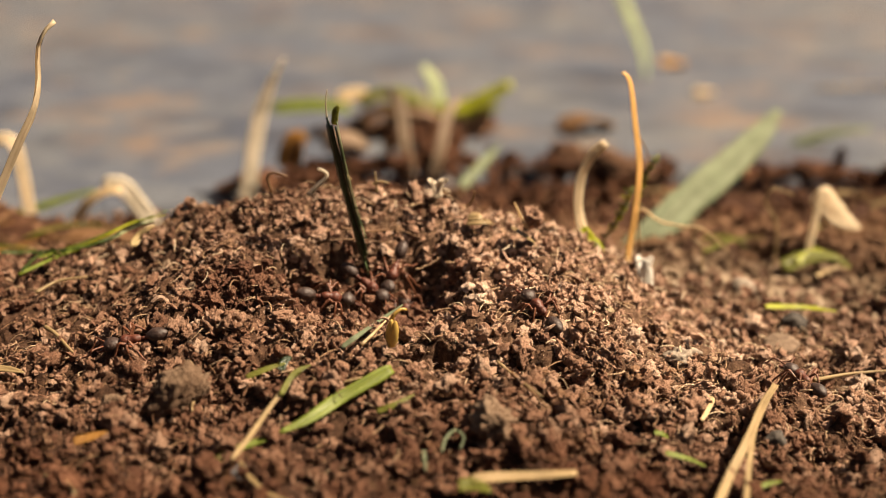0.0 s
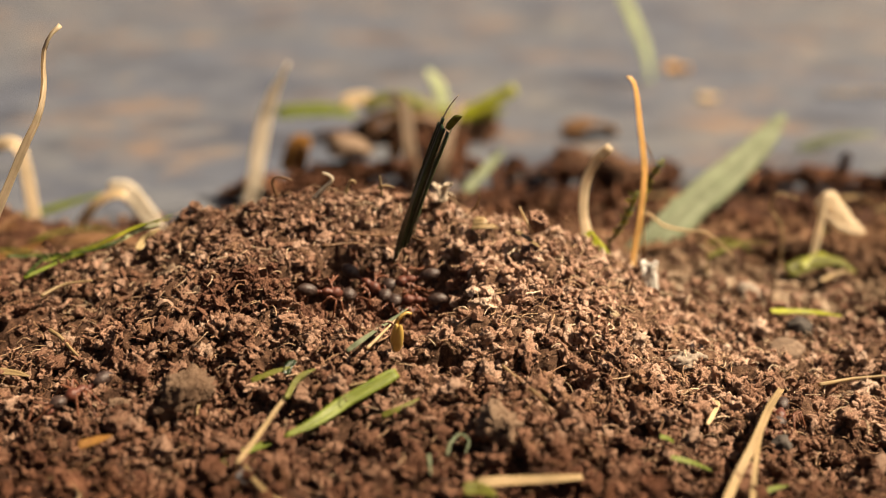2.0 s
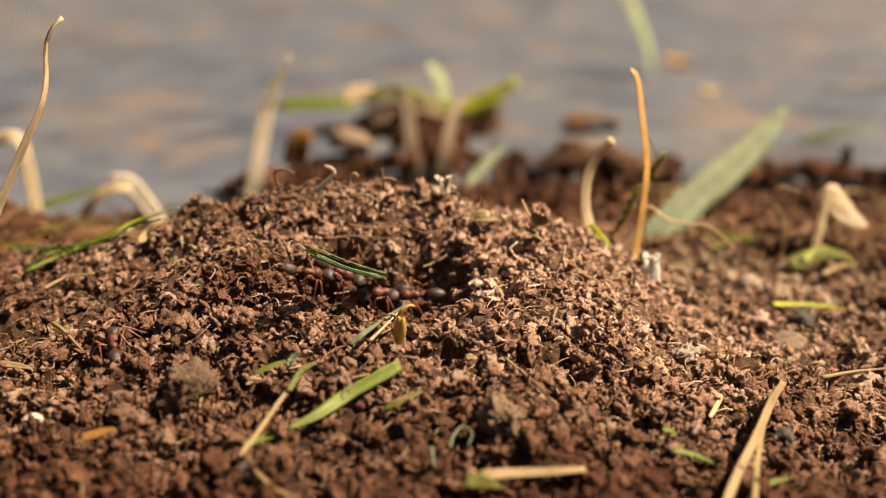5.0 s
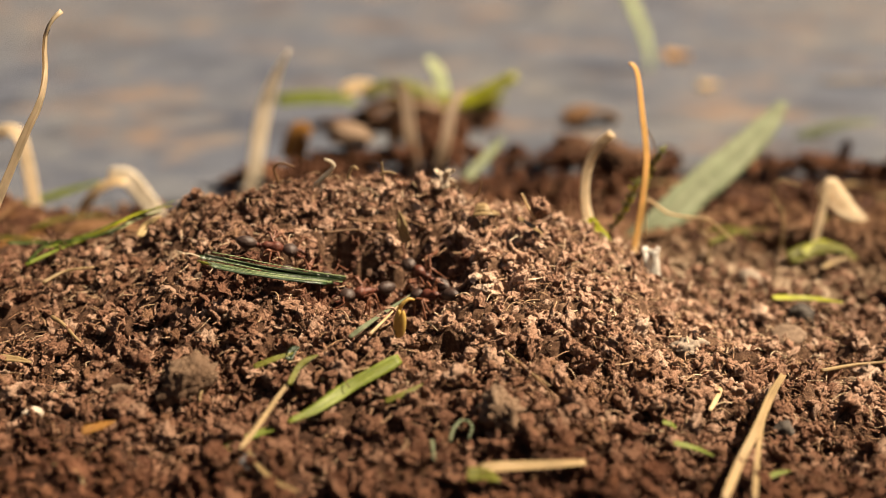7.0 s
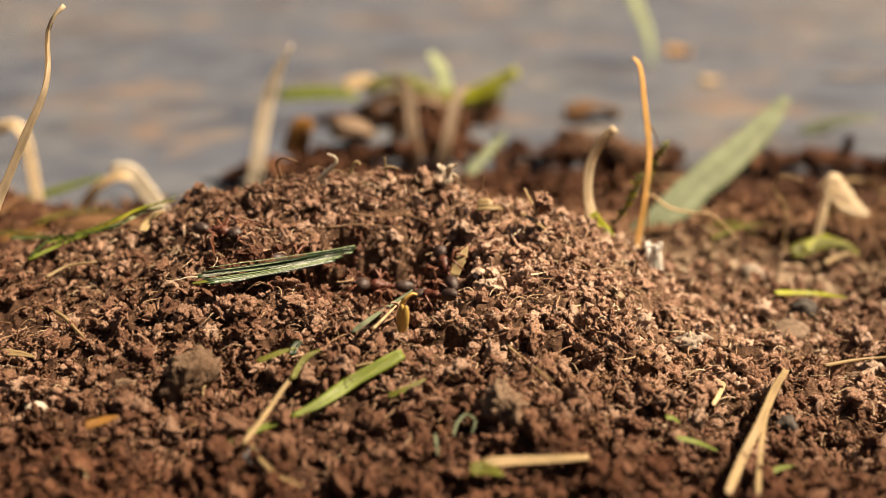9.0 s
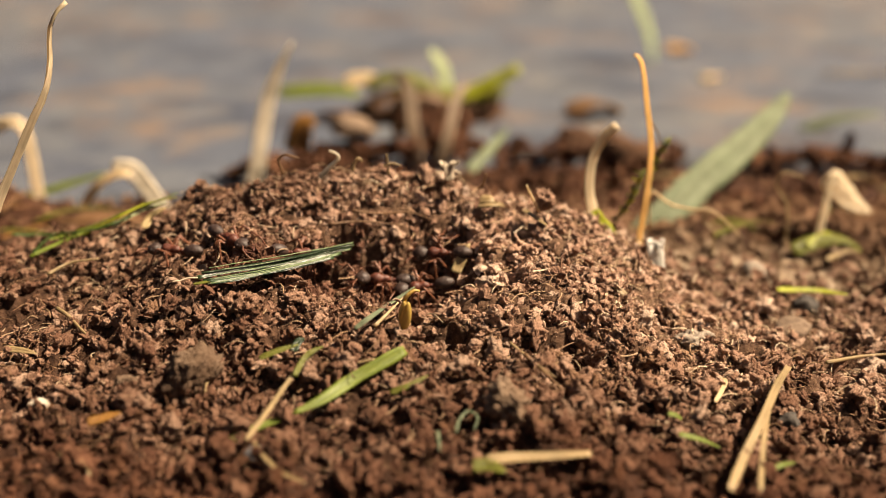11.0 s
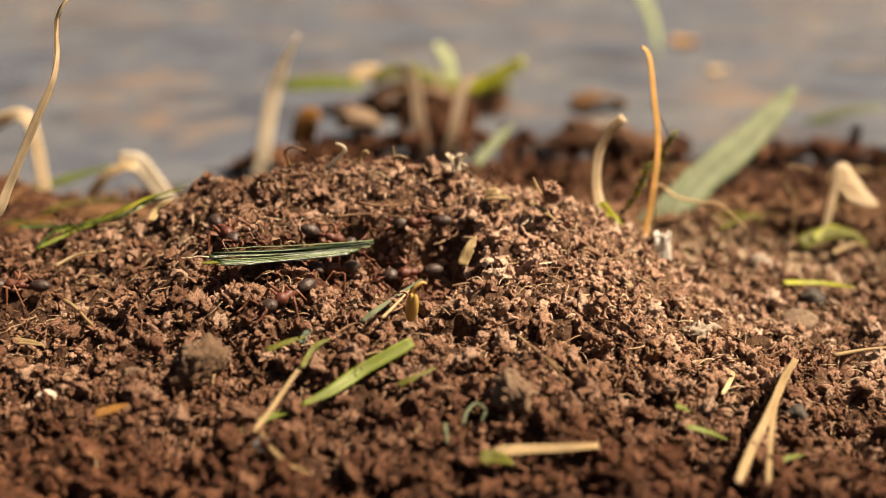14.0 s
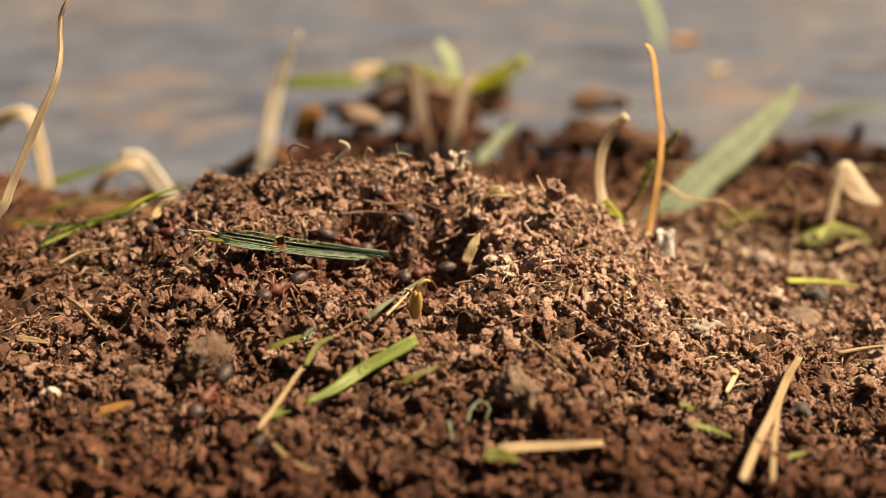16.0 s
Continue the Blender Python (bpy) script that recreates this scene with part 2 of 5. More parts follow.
def form(x, y):
    """Height of the soil: a low anthill with a crater in its front slope, on level ground."""
    x, y = np.asarray(x, float), np.asarray(y, float)
    # the ridge of the heap from side to side, then its slopes to front and back
    crest = np.interp(x, (-0.09, -0.06, -0.043, -0.033, -0.027, -0.020, -0.011, -0.004, 0.004, 0.011, 0.017, 0.023, 0.030, 0.038),
                      (0.0, 0.0036, 0.0070, 0.0094, 0.0120, 0.0143, 0.0160, 0.0157, 0.0141, 0.0121, 0.0092, 0.0055, 0.0014, 0.0))
    dy = y - 0.009
    trim = np.interp(x, (-0.045, -0.038, -0.033, -0.028, -0.023, -0.019, -0.016, -0.009, -0.0055, -0.001, 0.005, 0.009, 0.013, 0.0165, 0.024, 0.03),
                     (0.0, -0.0003, 0.0, -0.0007, -0.0012, -0.001, -0.0003, -0.0006, -0.0012, -0.0013, -0.0022, -0.0028, -0.0018, -0.0006, -0.0006, 0.0))
    deep = np.where(dy < 0, 0.042, 0.030)
    z = crest * np.clip(1 - np.abs(dy) / deep, 0, 1) ** 1.1 + trim * np.exp(-(dy / 0.01) ** 2)
    crater = np.exp(-(((x + 0.0065) / 0.0088) ** 2 + ((y + 0.0025) / 0.0076) ** 2) ** 1.5)
    z = z - 0.0062 * crater
    z = z + 0.0009 * rough(x, y, 0.011, 3, 3) + 0.0035 * rough(x, y, 0.09, 9, 2) * np.clip((np.hypot(x, y) - 0.08) / 0.1, 0, 1)
    # the soil drops away to the bed of the paving
    edge = paving_edge(x) - 0.006
    s = np.clip((y - edge + 0.006) / 0.012, 0, 1)
    return z * (1 - s) - 0.009 * s


# pits in and beside the crater
PITS = ((-0.0103, 0.0028, 0.0014), (-0.0136, 0.0001, 0.0016), (-0.0122, -0.0004, 0.0014), (-0.0075, 0.0029, 0.0015), (-0.0011, -0.0121, 0.002), (-0.0185, -0.0072, 0.0013))


def relief(x, y):
    """The form with its pits and lumps."""
    near = np.exp(-(np.clip(np.hypot(x, y - 0.01) - 0.07, 0, None) / 0.05) ** 2)
    lumps = rough(x, y, 0.0032, 21, 2)
    hole = np.exp(-(((x + 0.0014) / 0.0032) ** 2 + ((y - 0.0032) / 0.0021) ** 2) ** 1.5)
    calm = 1 - 0.5 * np.exp(-((x + 0.008) / 0.014) ** 2 - (y / 0.009) ** 2)
    dark = np.exp(-(((x + 0.0078) / 0.0034) ** 2 + ((y - 0.0024) / 0.0013) ** 2) ** 1.5)
    pits = sum(np.exp(-(((x - px) ** 2 * 0.6 + (y - py) ** 2 * 1.6) / r ** 2) ** 2) for px, py, r in PITS)
    bank = np.exp(-((x + 0.064) / 0.015) ** 2 - ((y - 0.041) / 0.0085) ** 2) * (1 + 0.25 * rough(x, y, 0.009, 44, 2))
    level = np.maximum(np.clip((-0.02 - y) / 0.009, 0, 1), np.clip((x - 0.02) / 0.012, 0, 1))
    gaps = (1 - 0.65 * level) * np.clip(rough(x, y, 0.0034, 57, 2) - 0.15, 0, 1) * np.clip(0.45 + (-0.004 - y) / 0.012, 0.45, 1)
    return form(x, y) + 0.0062 * bank - 0.006 * hole - 0.0028 * dark - 0.0045 * np.minimum(pits, 1) - 0.0022 * near * gaps + near * calm * (1 + 0.25 * np.clip((-0.008 - y) / 0.01, 0, 1)) * (0.0011 * lumps - 0.0006 * np.clip(rough(x, y, 0.0045, 33, 1) - 0.35, 0, 1) * 2.5)


# -- end of soil form
def mesh_object(name, verts, faces, mat, smooth=True, parent=None):
    me = bpy.data.meshes.new(name)
    verts, faces = np.asarray(verts, np.float32), np.asarray(faces, np.int32)
    k = faces.shape[1]
    me.vertices.add(len(verts))
    me.vertices.foreach_set("co", verts.ravel())
    me.loops.add(faces.size)
    me.loops.foreach_set("vertex_index", faces.ravel())
    me.polygons.add(len(faces))
    me.polygons.foreach_set("loop_start", np.arange(len(faces), dtype=np.int32) * k)
    me.polygons.foreach_set("use_smooth", np.full(len(faces), smooth))
    me.update(calc_edges=True)
    me.materials.append(mat)
    ob = new(name, me)
    ob.parent = parent
    return ob


def spread(fine_from, fine_to, step, far):
    """Coordinates: even and fine inside, ever wider out to the horizon."""
    mid = np.arange(fine_from, fine_to + step / 2, step)
    grow = [step]
    while sum(grow) < far:
        grow.append(grow[-1] * (1.07 if sum(grow) < 0.03 else 1.3))
    out = np.cumsum(grow)
    return np.concatenate([(fine_from - out)[::-1], mid, fine_to + out])


def build_ground():
    xs, ys = spread(-0.044, 0.046, 0.0002, 60), spread(-0.034, 0.02, 0.0002, 60)
    X, Y = np.meshgrid(xs, ys)
    near = np.exp(-(np.clip(np.hypot(X, Y - 0.01) - 0.07, 0, None) / 0.05) ** 2)
    Z = relief(X, Y) + near * (0.0009 * knobs(X, Y, 0.00125, 61) + 0.00055 * knobs(X, Y, 0.00055, 71) - 0.0006 + 0.00012 * rough(X, Y, 0.0005, 5, 2))
    fold = 0.00035 * near
    X, Y = X + fold * rough(X, Y, 0.0011, 81, 2), Y + fold * rough(X, Y, 0.0011, 91, 2)
    n, m = len(xs), len(ys)
    i = (np.arange(m - 1)[:, None] * n + np.arange(n - 1)[None]).ravel()
    faces = np.stack([i, i + 1, i + n + 1, i + n], 1)
    ob = mesh_object("ground", np.stack([X, Y, Z], -1).reshape(-1, 3), faces, M_LOAM)
    return tagged(ob, "bare brown crumbly loam heaped into a low anthill", "ground", kind="structure")


ground = build_ground()


def build_paving():
    """A slab of worn paving beyond the soil, with a chipped front edge."""
    xs = spread(-0.2, 0.2, 0.004, 60)
    rows = []
    edge = paving_edge(xs) + 0.0022 * rough(xs, xs * 0, 0.016, 4, 3)
    for dy, z in ((0.004, -0.03), (0.0, -0.004), (0.0004, -0.0012), (0.002, 0.0), (0.02, 0.0), (0.1, 0.0), (0.5, 0.0), (3, 0.0), (60, 0.0)):
        rows.append(np.stack([xs, edge + dy, np.full_like(xs, z)], 1))
    v = np.concatenate(rows)
    n = len(xs)
    i = (np.arange(len(rows) - 1)[:, None] * n + np.arange(n - 1)[None]).ravel()
    ob = mesh_object("pavement", v, np.stack([i, i + 1, i + n + 1, i + n], 1), M_ASPHALT)
    return tagged(ob, "worn grey asphalt paving with tan specks beside the soil", "pavement", kind="structure")


pavement = build_paving()


def lump(level, seed, bumpy=0.35, squash=0.75):
    """One crumb of soil: a knobbly little aggregate."""
    bm = bmesh.new()
    bmesh.ops.create_icosphere(bm, subdivisions=level + 1, radius=1)
    off = Vector((seed * 7.31, seed * 3.17, seed * 1.7))
    for v in bm.verts:
        p = v.co.copy()
        d = 1 + bumpy * (noise.noise(p * 1.3 + off) + 0.7 * noise.noise(p * 2.9 + off) - 0.45 * abs(noise.noise(p * 3.7 - off)))
        v.co = Vector((p.x, p.y, p.z * squash)) * d
    bm.verts.ensure_lookup_table()
    vs = np.array([v.co[:] for v in bm.verts])
    fs = np.array([[v.index for v in f.verts] for f in bm.faces])
    bm.free()
    return vs, fs


def turns(rng, n):
    q = rng.normal(size=(n, 4))
    q /= np.linalg.norm(q, axis=1)[:, None]
    w, x, y, z = q.T
    return np.stack([1 - 2 * (y * y + z * z), 2 * (x * y - z * w), 2 * (x * z + y * w),
                     2 * (x * y + z * w), 1 - 2 * (x * x + z * z), 2 * (y * z - x * w),
                     2 * (x * z - y * w), 2 * (y * z + x * w), 1 - 2 * (x * x + y * y)], 1).reshape(n, 3, 3)


def soil_spots(rng, n, x0, x1, y0, y1, dimmed=False):
    x, y = rng.uniform(x0, x1, n), rng.uniform(y0, y1, n)
    keep = (y < paving_edge(x) - 0.003) & (dug_shade(x, y) == dimmed)
    return x[keep], y[keep]


def dug_shade(x, y):
    """Where ants have just brought up moist soil, also coloured dark for shade: the nest hollow and a ragged patch
    before it.
    """
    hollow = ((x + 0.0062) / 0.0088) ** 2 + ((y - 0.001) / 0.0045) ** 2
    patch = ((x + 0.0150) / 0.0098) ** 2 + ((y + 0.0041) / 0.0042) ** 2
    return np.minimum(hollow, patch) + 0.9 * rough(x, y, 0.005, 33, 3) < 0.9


def crumbs(name, protos, spots, sizes, rng, lift, label, parent=None, mat=None):
    x, y = spots
    n = len(x)
    heap = 0.003 * np.exp(-((x + 0.003) / 0.016) ** 2 - ((y - 0.092) / 0.016) ** 2)
    z = np.where(y > paving_edge(x) - 0.002, 0.0, relief(x, y)) + heap + sizes * lift * rng.uniform(0.2, 1.0, n) ** 1.5
    rot = turns(rng, n)
    which = rng.integers(0, len(protos), n)
    V, F, base = [], [], 0
    for k, (vs, fs) in enumerate(protos):
        sel = np.where(which == k)[0]
        stretch = sizes[sel][:, None] * rng.uniform(0.65, 1.4, (len(sel), 3))
        v = np.einsum("nij,pnj->npi", rot[sel], vs[:, None, :] * stretch[None]) + np.stack([x, y, z], 1)[sel][:, None]
        V.append(v.reshape(-1, 3))
        F.append((fs[None] + (base + np.arange(len(sel)) * len(vs))[:, None, None]).reshape(-1, 3))
        base += len(sel) * len(vs)
    ob = mesh_object(name, np.concatenate(V), np.concatenate(F), mat or M_CRUMB, protos is rich_lumps, parent)
    return tagged(ob, label, "soil" if parent is None else "", kind="stuff")


def chip(seed):
    """An angular grain."""
    bm = bmesh.new()
    bmesh.ops.create_icosphere(bm, subdivisions=1, radius=1)
    r = np.random.default_rng(seed)
    for v in bm.verts:
        v.co *= float(r.uniform(0.55, 1.35))
    bm.verts.ensure_lookup_table()
    vs = np.array([v.co[:] for v in bm.verts])
    fs = np.array([[v.index for v in f.verts] for f in bm.faces])
    bm.free()
    return vs, fs


def curl(seed):
    """A short bent crumb or root end."""
    r = np.random.default_rng(seed)
    bend, n, k = r.uniform(1.6, 3.6), 6, 5
    V = []
    for i in range(n):
        a = bend * (i / (n - 1) - 0.5)
        c = np.array([math.cos(a), math.sin(a), 0.25 * math.sin(2.3 * a)])
        out, up = np.array([math.cos(a), math.sin(a), 0]), np.array([0, 0, 1])
        rad = r.uniform(0.2, 0.38) * (0.55 if i in (0, n - 1) else 1)
        for j in range(k):
            b = 2 * math.pi * j / k
            V.append(c - np.array([0.7, 0, 0]) + rad * (math.cos(b) * out + math.sin(b) * up))
    F = []
    for i in range(n - 1):
        for j in range(k):
            p, q = i * k + j, i * k + (j + 1) % k
            F += [[p, q, q + k], [p, q + k, p + k]]
    F += [[0, j + 1, j] for j in range(1, k - 1)] + [[(n - 1) * k, (n - 1) * k + j, (n - 1) * k + j + 1] for j in range(1, k - 1)]
    return np.array(V), np.array(F)


def cluster(seed, count, maker, reach):
    """A few crumbs stuck together into one ragged aggregate."""
    r = np.random.default_rng(seed)
    V, F, base, c = [], [], 0, np.zeros(3)
    for k in range(count):
        vs, fs = maker(seed * 5 + k)
        V.append(vs * r.uniform(0.35, 0.62) * r.uniform(0.75, 1.25, 3) + c)
        F.append(fs + base)
        base += len(vs)
        step = r.normal(size=3)
        c = c * r.uniform(0.4, 1) + step / np.linalg.norm(step) * reach
    return np.concatenate(V), np.concatenate(F)


def ragged(seed, level=3):
    """A torn, pitted aggregate with folds and hollows."""
    bm = bmesh.new()
    bmesh.ops.create_icosphere(bm, subdivisions=level, radius=1)
    off = Vector((seed * 5.13 + 2, seed * 2.77, seed * 9.1))
    for v in bm.verts:
        p = v.co.copy()
        fold = noise.noise_vector(p * 1.3 + off)
        q = p + 0.5 * fold
        d = 0.85 + 0.55 * noise.noise(q * 1.5 + off) + 0.5 * noise.noise(q * 3.1 - off) + 0.3 * noise.noise(q * 6.3 + off)
        d -= 1.3 * max(0.0, 0.22 - abs(noise.noise(q * 2.2 - off)))
        v.co = Vector((p.x * 1.15, p.y, p.z * 0.75)) * max(d, 0.25) + 0.35 * fold
    bm.verts.ensure_lookup_table()
    vs = np.array([v.co[:] for v in bm.verts])
    fs = np.array([[v.index for v in f.verts] for f in bm.faces])
    bm.free()
    return vs, fs


def flake_crumb(seed):
    """A thin bent scale of soil with a torn outline."""
    r = np.random.default_rng(seed + 300)
    nu, nv = 5, 4
    bend, skew = r.uniform(-0.7, 0.7), r.uniform(-0.4, 0.4)
    top, under = [], []
    for j in range(nv):
        for i in range(nu):
            u, v = i / (nu - 1) * 2 - 1, j / (nv - 1) * 2 - 1
            rim = i in (0, nu - 1) or j in (0, nv - 1)
            k = r.uniform(0.55, 1.1) if rim else r.uniform(0.9, 1.1)
            c = np.array([u * k * 1.1, v * k * 0.62 + skew * u, bend * (u * u - 0.4) + r.uniform(-0.14, 0.14)])
            top.append(c)
            under.append(c - [0, 0, (0.1 if rim else 0.3) * r.uniform(0.7, 1.4)])
    n, F = nu * nv, []
    for j in range(nv - 1):
        for i in range(nu - 1):
            a, b, c, d = j * nu + i, j * nu + i + 1, (j + 1) * nu + i + 1, (j + 1) * nu + i
            F += [[a, b, c], [a, c, d], [n + a, n + c, n + b], [n + a, n + d, n + c]]
    ring = list(range(nu)) + [nu * (j + 1) - 1 for j in range(1, nv)] + [nu * (nv - 1) + i for i in range(nu - 2, -1, -1)] + [nu * j for j in range(nv - 2, 0, -1)]
    for a, b in zip(ring, ring[1:] + ring[:1]):
        F += [[a, n + a, n + b], [a, n + b, b]]
    return np.array(top + under), np.array(F)


def mixed(seed):
    return flake_crumb(seed) if seed % 4 == 1 else ragged(seed, 2)


rng = np.random.default_rng(4)
tiny_lumps = [chip(s) for s in range(12)]
fine_lumps = [ragged(s, 2) for s in range(18)] + [flake_crumb(s) for s in range(5)] + [cluster(s, 3, chip, 0.6) for s in range(5)] + [curl(s) for s in range(8)]
rich_lumps = [ragged(20 + s, 3) for s in range(12)] + [cluster(s, 4, mixed, 0.7) for s in range(14)]
spots = soil_spots(rng, 3000, -0.05, 0.052, -0.033, 0.024)
crumbs("soil_grit", tiny_lumps, spots, 0.0001 + 0.00016 * rng.random(len(spots[0])) ** 1.5, rng, 2.0,
       "fine angular grit of brown soil strewn over the anthill")
spots = soil_spots(rng, 7000, -0.05, 0.052, -0.033, 0.024)
crumbs("ragged_crumbs", fine_lumps, spots, 0.0003 + 0.0004 * rng.random(len(spots[0])) ** 1.8, rng, 2.0,
       "small ragged flakes and crumbs of brown soil")
spots = soil_spots(rng, 2000, -0.024, 0.014, -0.006, 0.013)
crumbs("crater_crumbs", fine_lumps, spots, 0.00024 + 0.0003 * rng.random(len(spots[0])) ** 1.6, rng, 1.6,
       "small ragged crumbs of brown soil lining the crater")
spots = soil_spots(rng, 1500, -0.047, 0.052, -0.033, 0.022)
crumbs("soil_crumbs", rich_lumps, spots, 0.00042 + 0.00055 * rng.random(len(spots[0])) ** 2.0, rng, 1.3,
       "loose brown crumbs of soil heaped on the anthill")
spots = soil_spots(rng, 1500, -0.042, 0.044, -0.033, -0.008)
crumbs("lower_soil_crumbs", rich_lumps, spots, 0.00042 + 0.00062 * rng.random(len(spots[0])) ** 1.6, rng, 1.6,
       "loose brown crumbs of soil at the foot of the anthill")
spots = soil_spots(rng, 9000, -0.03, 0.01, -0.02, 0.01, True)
crumbs("shaded_fresh_crumbs", fine_lumps, spots, 0.0003 + 0.00045 * rng.random(len(spots[0])) ** 1.7, rng, 1.9,
       "red-brown crumbs freshly brought up by ants, darkened for the hollow's shade", mat=M_FRESHSHADE)
spots = soil_spots(rng, 1500, -0.03, 0.03, -0.004, 0.014)
crumbs("curled_root_ends", fine_lumps[-8:], spots, 0.0003 + 0.00038 * rng.random(len(spots[0])) ** 1.6, rng, 1.3,
       "curled root ends and worm-like crumbs matted over the rim")
spots = soil_spots(rng, 2600, -0.07, 0.085, 0.022, 0.076)
crumbs("far_soil_crumbs", fine_lumps, spots, 0.0004 + 0.0006 * rng.random(len(spots[0])) ** 2.0, rng, 0.9,
       "brown soil crumbs on the level ground behind the anthill", mat=M_FAR)
spots = soil_spots(rng, 5000, -0.004, 0.085, 0.016, 0.052)
crumbs("dry_soil_grit", tiny_lumps, spots, 0.00035 + 0.0005 * rng.random(len(spots[0])) ** 1.5, rng, 1.0,
       "pale dry soil grit strewn over the level ground", mat=M_FAR)
x = np.where(rng.random(3200) < 0.36, rng.normal(-0.006, 0.009, 3200), rng.uniform(-0.034, 0.13, 3200))
spill = 0.004 + 0.03 * np.exp(-((x + 0.003) / 0.016) ** 2) * (0.6 + rough(x, x * 0, 0.012, 8, 2))
y = paving_edge(x) - 0.012 + (0.012 + spill) * rng.random(3200)
keep = (rough(x, y * 1.5, 0.009, 12, 2) > -0.25) & ((x < 0.004) | (x > 0.018) | (y < paving_edge(x) + 0.003))
spots = (x[keep], y[keep])
crumbs("shaded_edge_crumbs", fine_lumps, spots, 0.0004 + 0.0016 * rng.random(len(spots[0])) ** 2.5, rng, 0.8,
       "dark soil crumbs spilt along the paving edge, its shade in their colour", mat=M_DARKSOIL)


x = rng.uniform(0.006, 0.085, 1500)
y = paving_edge(x) - 0.005 - 0.03 * rng.random(1500)
keep = rough(x, y * 1.3, 0.011, 19, 2) > 0.12
spots = (x[keep], y[keep])
crumbs("dark_soil_clumps", fine_lumps, spots, 0.0005 + 0.0011 * rng.random(len(spots[0])) ** 2, rng, 0.9,
       "dark clumps of soil on the level ground", mat=M_DARKSOIL)


def build_clods(count):
    """The larger crumbs, one by one."""
    r = np.random.default_rng(11)
    shapes = []
    for s in range(10):
        vs, fs = ragged(40 + s, 3)
        ob = mesh_object("clod", vs, fs, M_CLOD, True, ground)
        shapes.append(ob.data)
        bpy.data.objects.remove(ob)
    x, y = soil_spots(r, count, -0.036, 0.036, -0.033, 0.02)
    y = np.where(r.random(len(y)) < 0.5, np.minimum(y, -0.008 - 0.024 * r.random(len(y))), y)
    for i in range(len(x)):
        ob = new("clod", shapes[i % 10])
        ob.parent = ground
        size = 0.0005 + (0.0006 if y[i] < -0.008 else 0.0004) * r.random() ** 2.2
        ob.location = (x[i], y[i], float(relief(x[i], y[i])) + 0.4 * size)
        ob.rotation_euler = r.uniform(0, 6.28, 3)
        ob.scale = size * r.uniform(0.75, 1.25, 3)


build_clods(300)

# ---- things ----


def smooth_line(points, n):
    """n places along a smooth line through the points."""
    p = [Vector(q) for q in points]
    p = [2 * p[0] - p[1]] + p + [2 * p[-1] - p[-2]]
    out, spans = [], len(p) - 3
    for i in range(n):
        s = i / (n - 1) * spans
        k = min(int(s), spans - 1)
        u = s - k
        a, b, c, d = p[k:k + 4]
        out.append(0.5 * (2 * b + (c - a) * u + (2 * a - 5 * b + 4 * c - d) * u * u + (3 * b - 3 * c + d - a) * u ** 3))
    return out


def part(name, bm, mat, parent=None, label=""):
    me = bpy.data.meshes.new(name)
    bm.to_mesh(me)
    bm.free()
    me.materials.append(mat)
    for f in me.polygons:
        f.use_smooth = True
    ob = new(name, me)
    ob.parent = parent
    if label:
        ob["label"] = label
    return ob


def ribbon_mesh(line, width, turn=0.0, fold=0.25, thick=0.12, end=0.25, start=0.7, twist=0.0, aside=0.0):
    """A leaf blade along a line: folded along its midrib, tapered, with real thickness. turn: 0 faces -y, 90 faces up."""
    bm = bmesh.new()
    uvl = bm.loops.layers.uv.new("uv")
    n, k = len(line), 5
    rows = []
    for i, c in enumerate(line):
        t = (line[min(i + 1, n - 1)] - line[max(i - 1, 0)]).normalized()
        s = i / (n - 1)
        a = radians(turn + twist * s)
        want = Vector((aside, -math.cos(a), math.sin(a))).normalized()
        side = t.cross(want)
        side = side.normalized() if side.length > 1e-6 else Vector((1, 0, 0))
        up = side.cross(t).normalized()
        w = width * 0.5 * min(1.0, start + s * 4) * (1 - (1 - end) * max(0.0, (s - 0.55) / 0.45) ** 1.6)
        w *= 1 + 0.1 * noise.noise(c * 900)
        ring = []
        for j in range(k):
            q = j / (k - 1) * 2 - 1
            ring.append(c + side * (q * w) + up * (fold * w * abs(q)))
        for j in reversed(range(k)):
            q = j / (k - 1) * 2 - 1
            ring.append(c + side * (q * w * 0.97) + up * (fold * w * abs(q) - thick * width * (1.15 - 0.5 * abs(q))))
        rows.append([bm.verts.new(v) for v in ring])
    m = 2 * k
    for i in range(n - 1):
        for j in range(m):
            f = bm.faces.new((rows[i][j], rows[i][(j + 1) % m], rows[i + 1][(j + 1) % m], rows[i + 1][j]))
            for loop, (uu, vv) in zip(f.loops, ((j, i), (j + 1, i), (j + 1, i + 1), (j, i + 1))):
                loop[uvl].uv = (uu / m, vv / (n - 1) * 3)
    bm.faces.new(rows[0])
    bm.faces.new(list(reversed(rows[-1])))
    bmesh.ops.recalc_face_normals(bm, faces=bm.faces)
    return bm


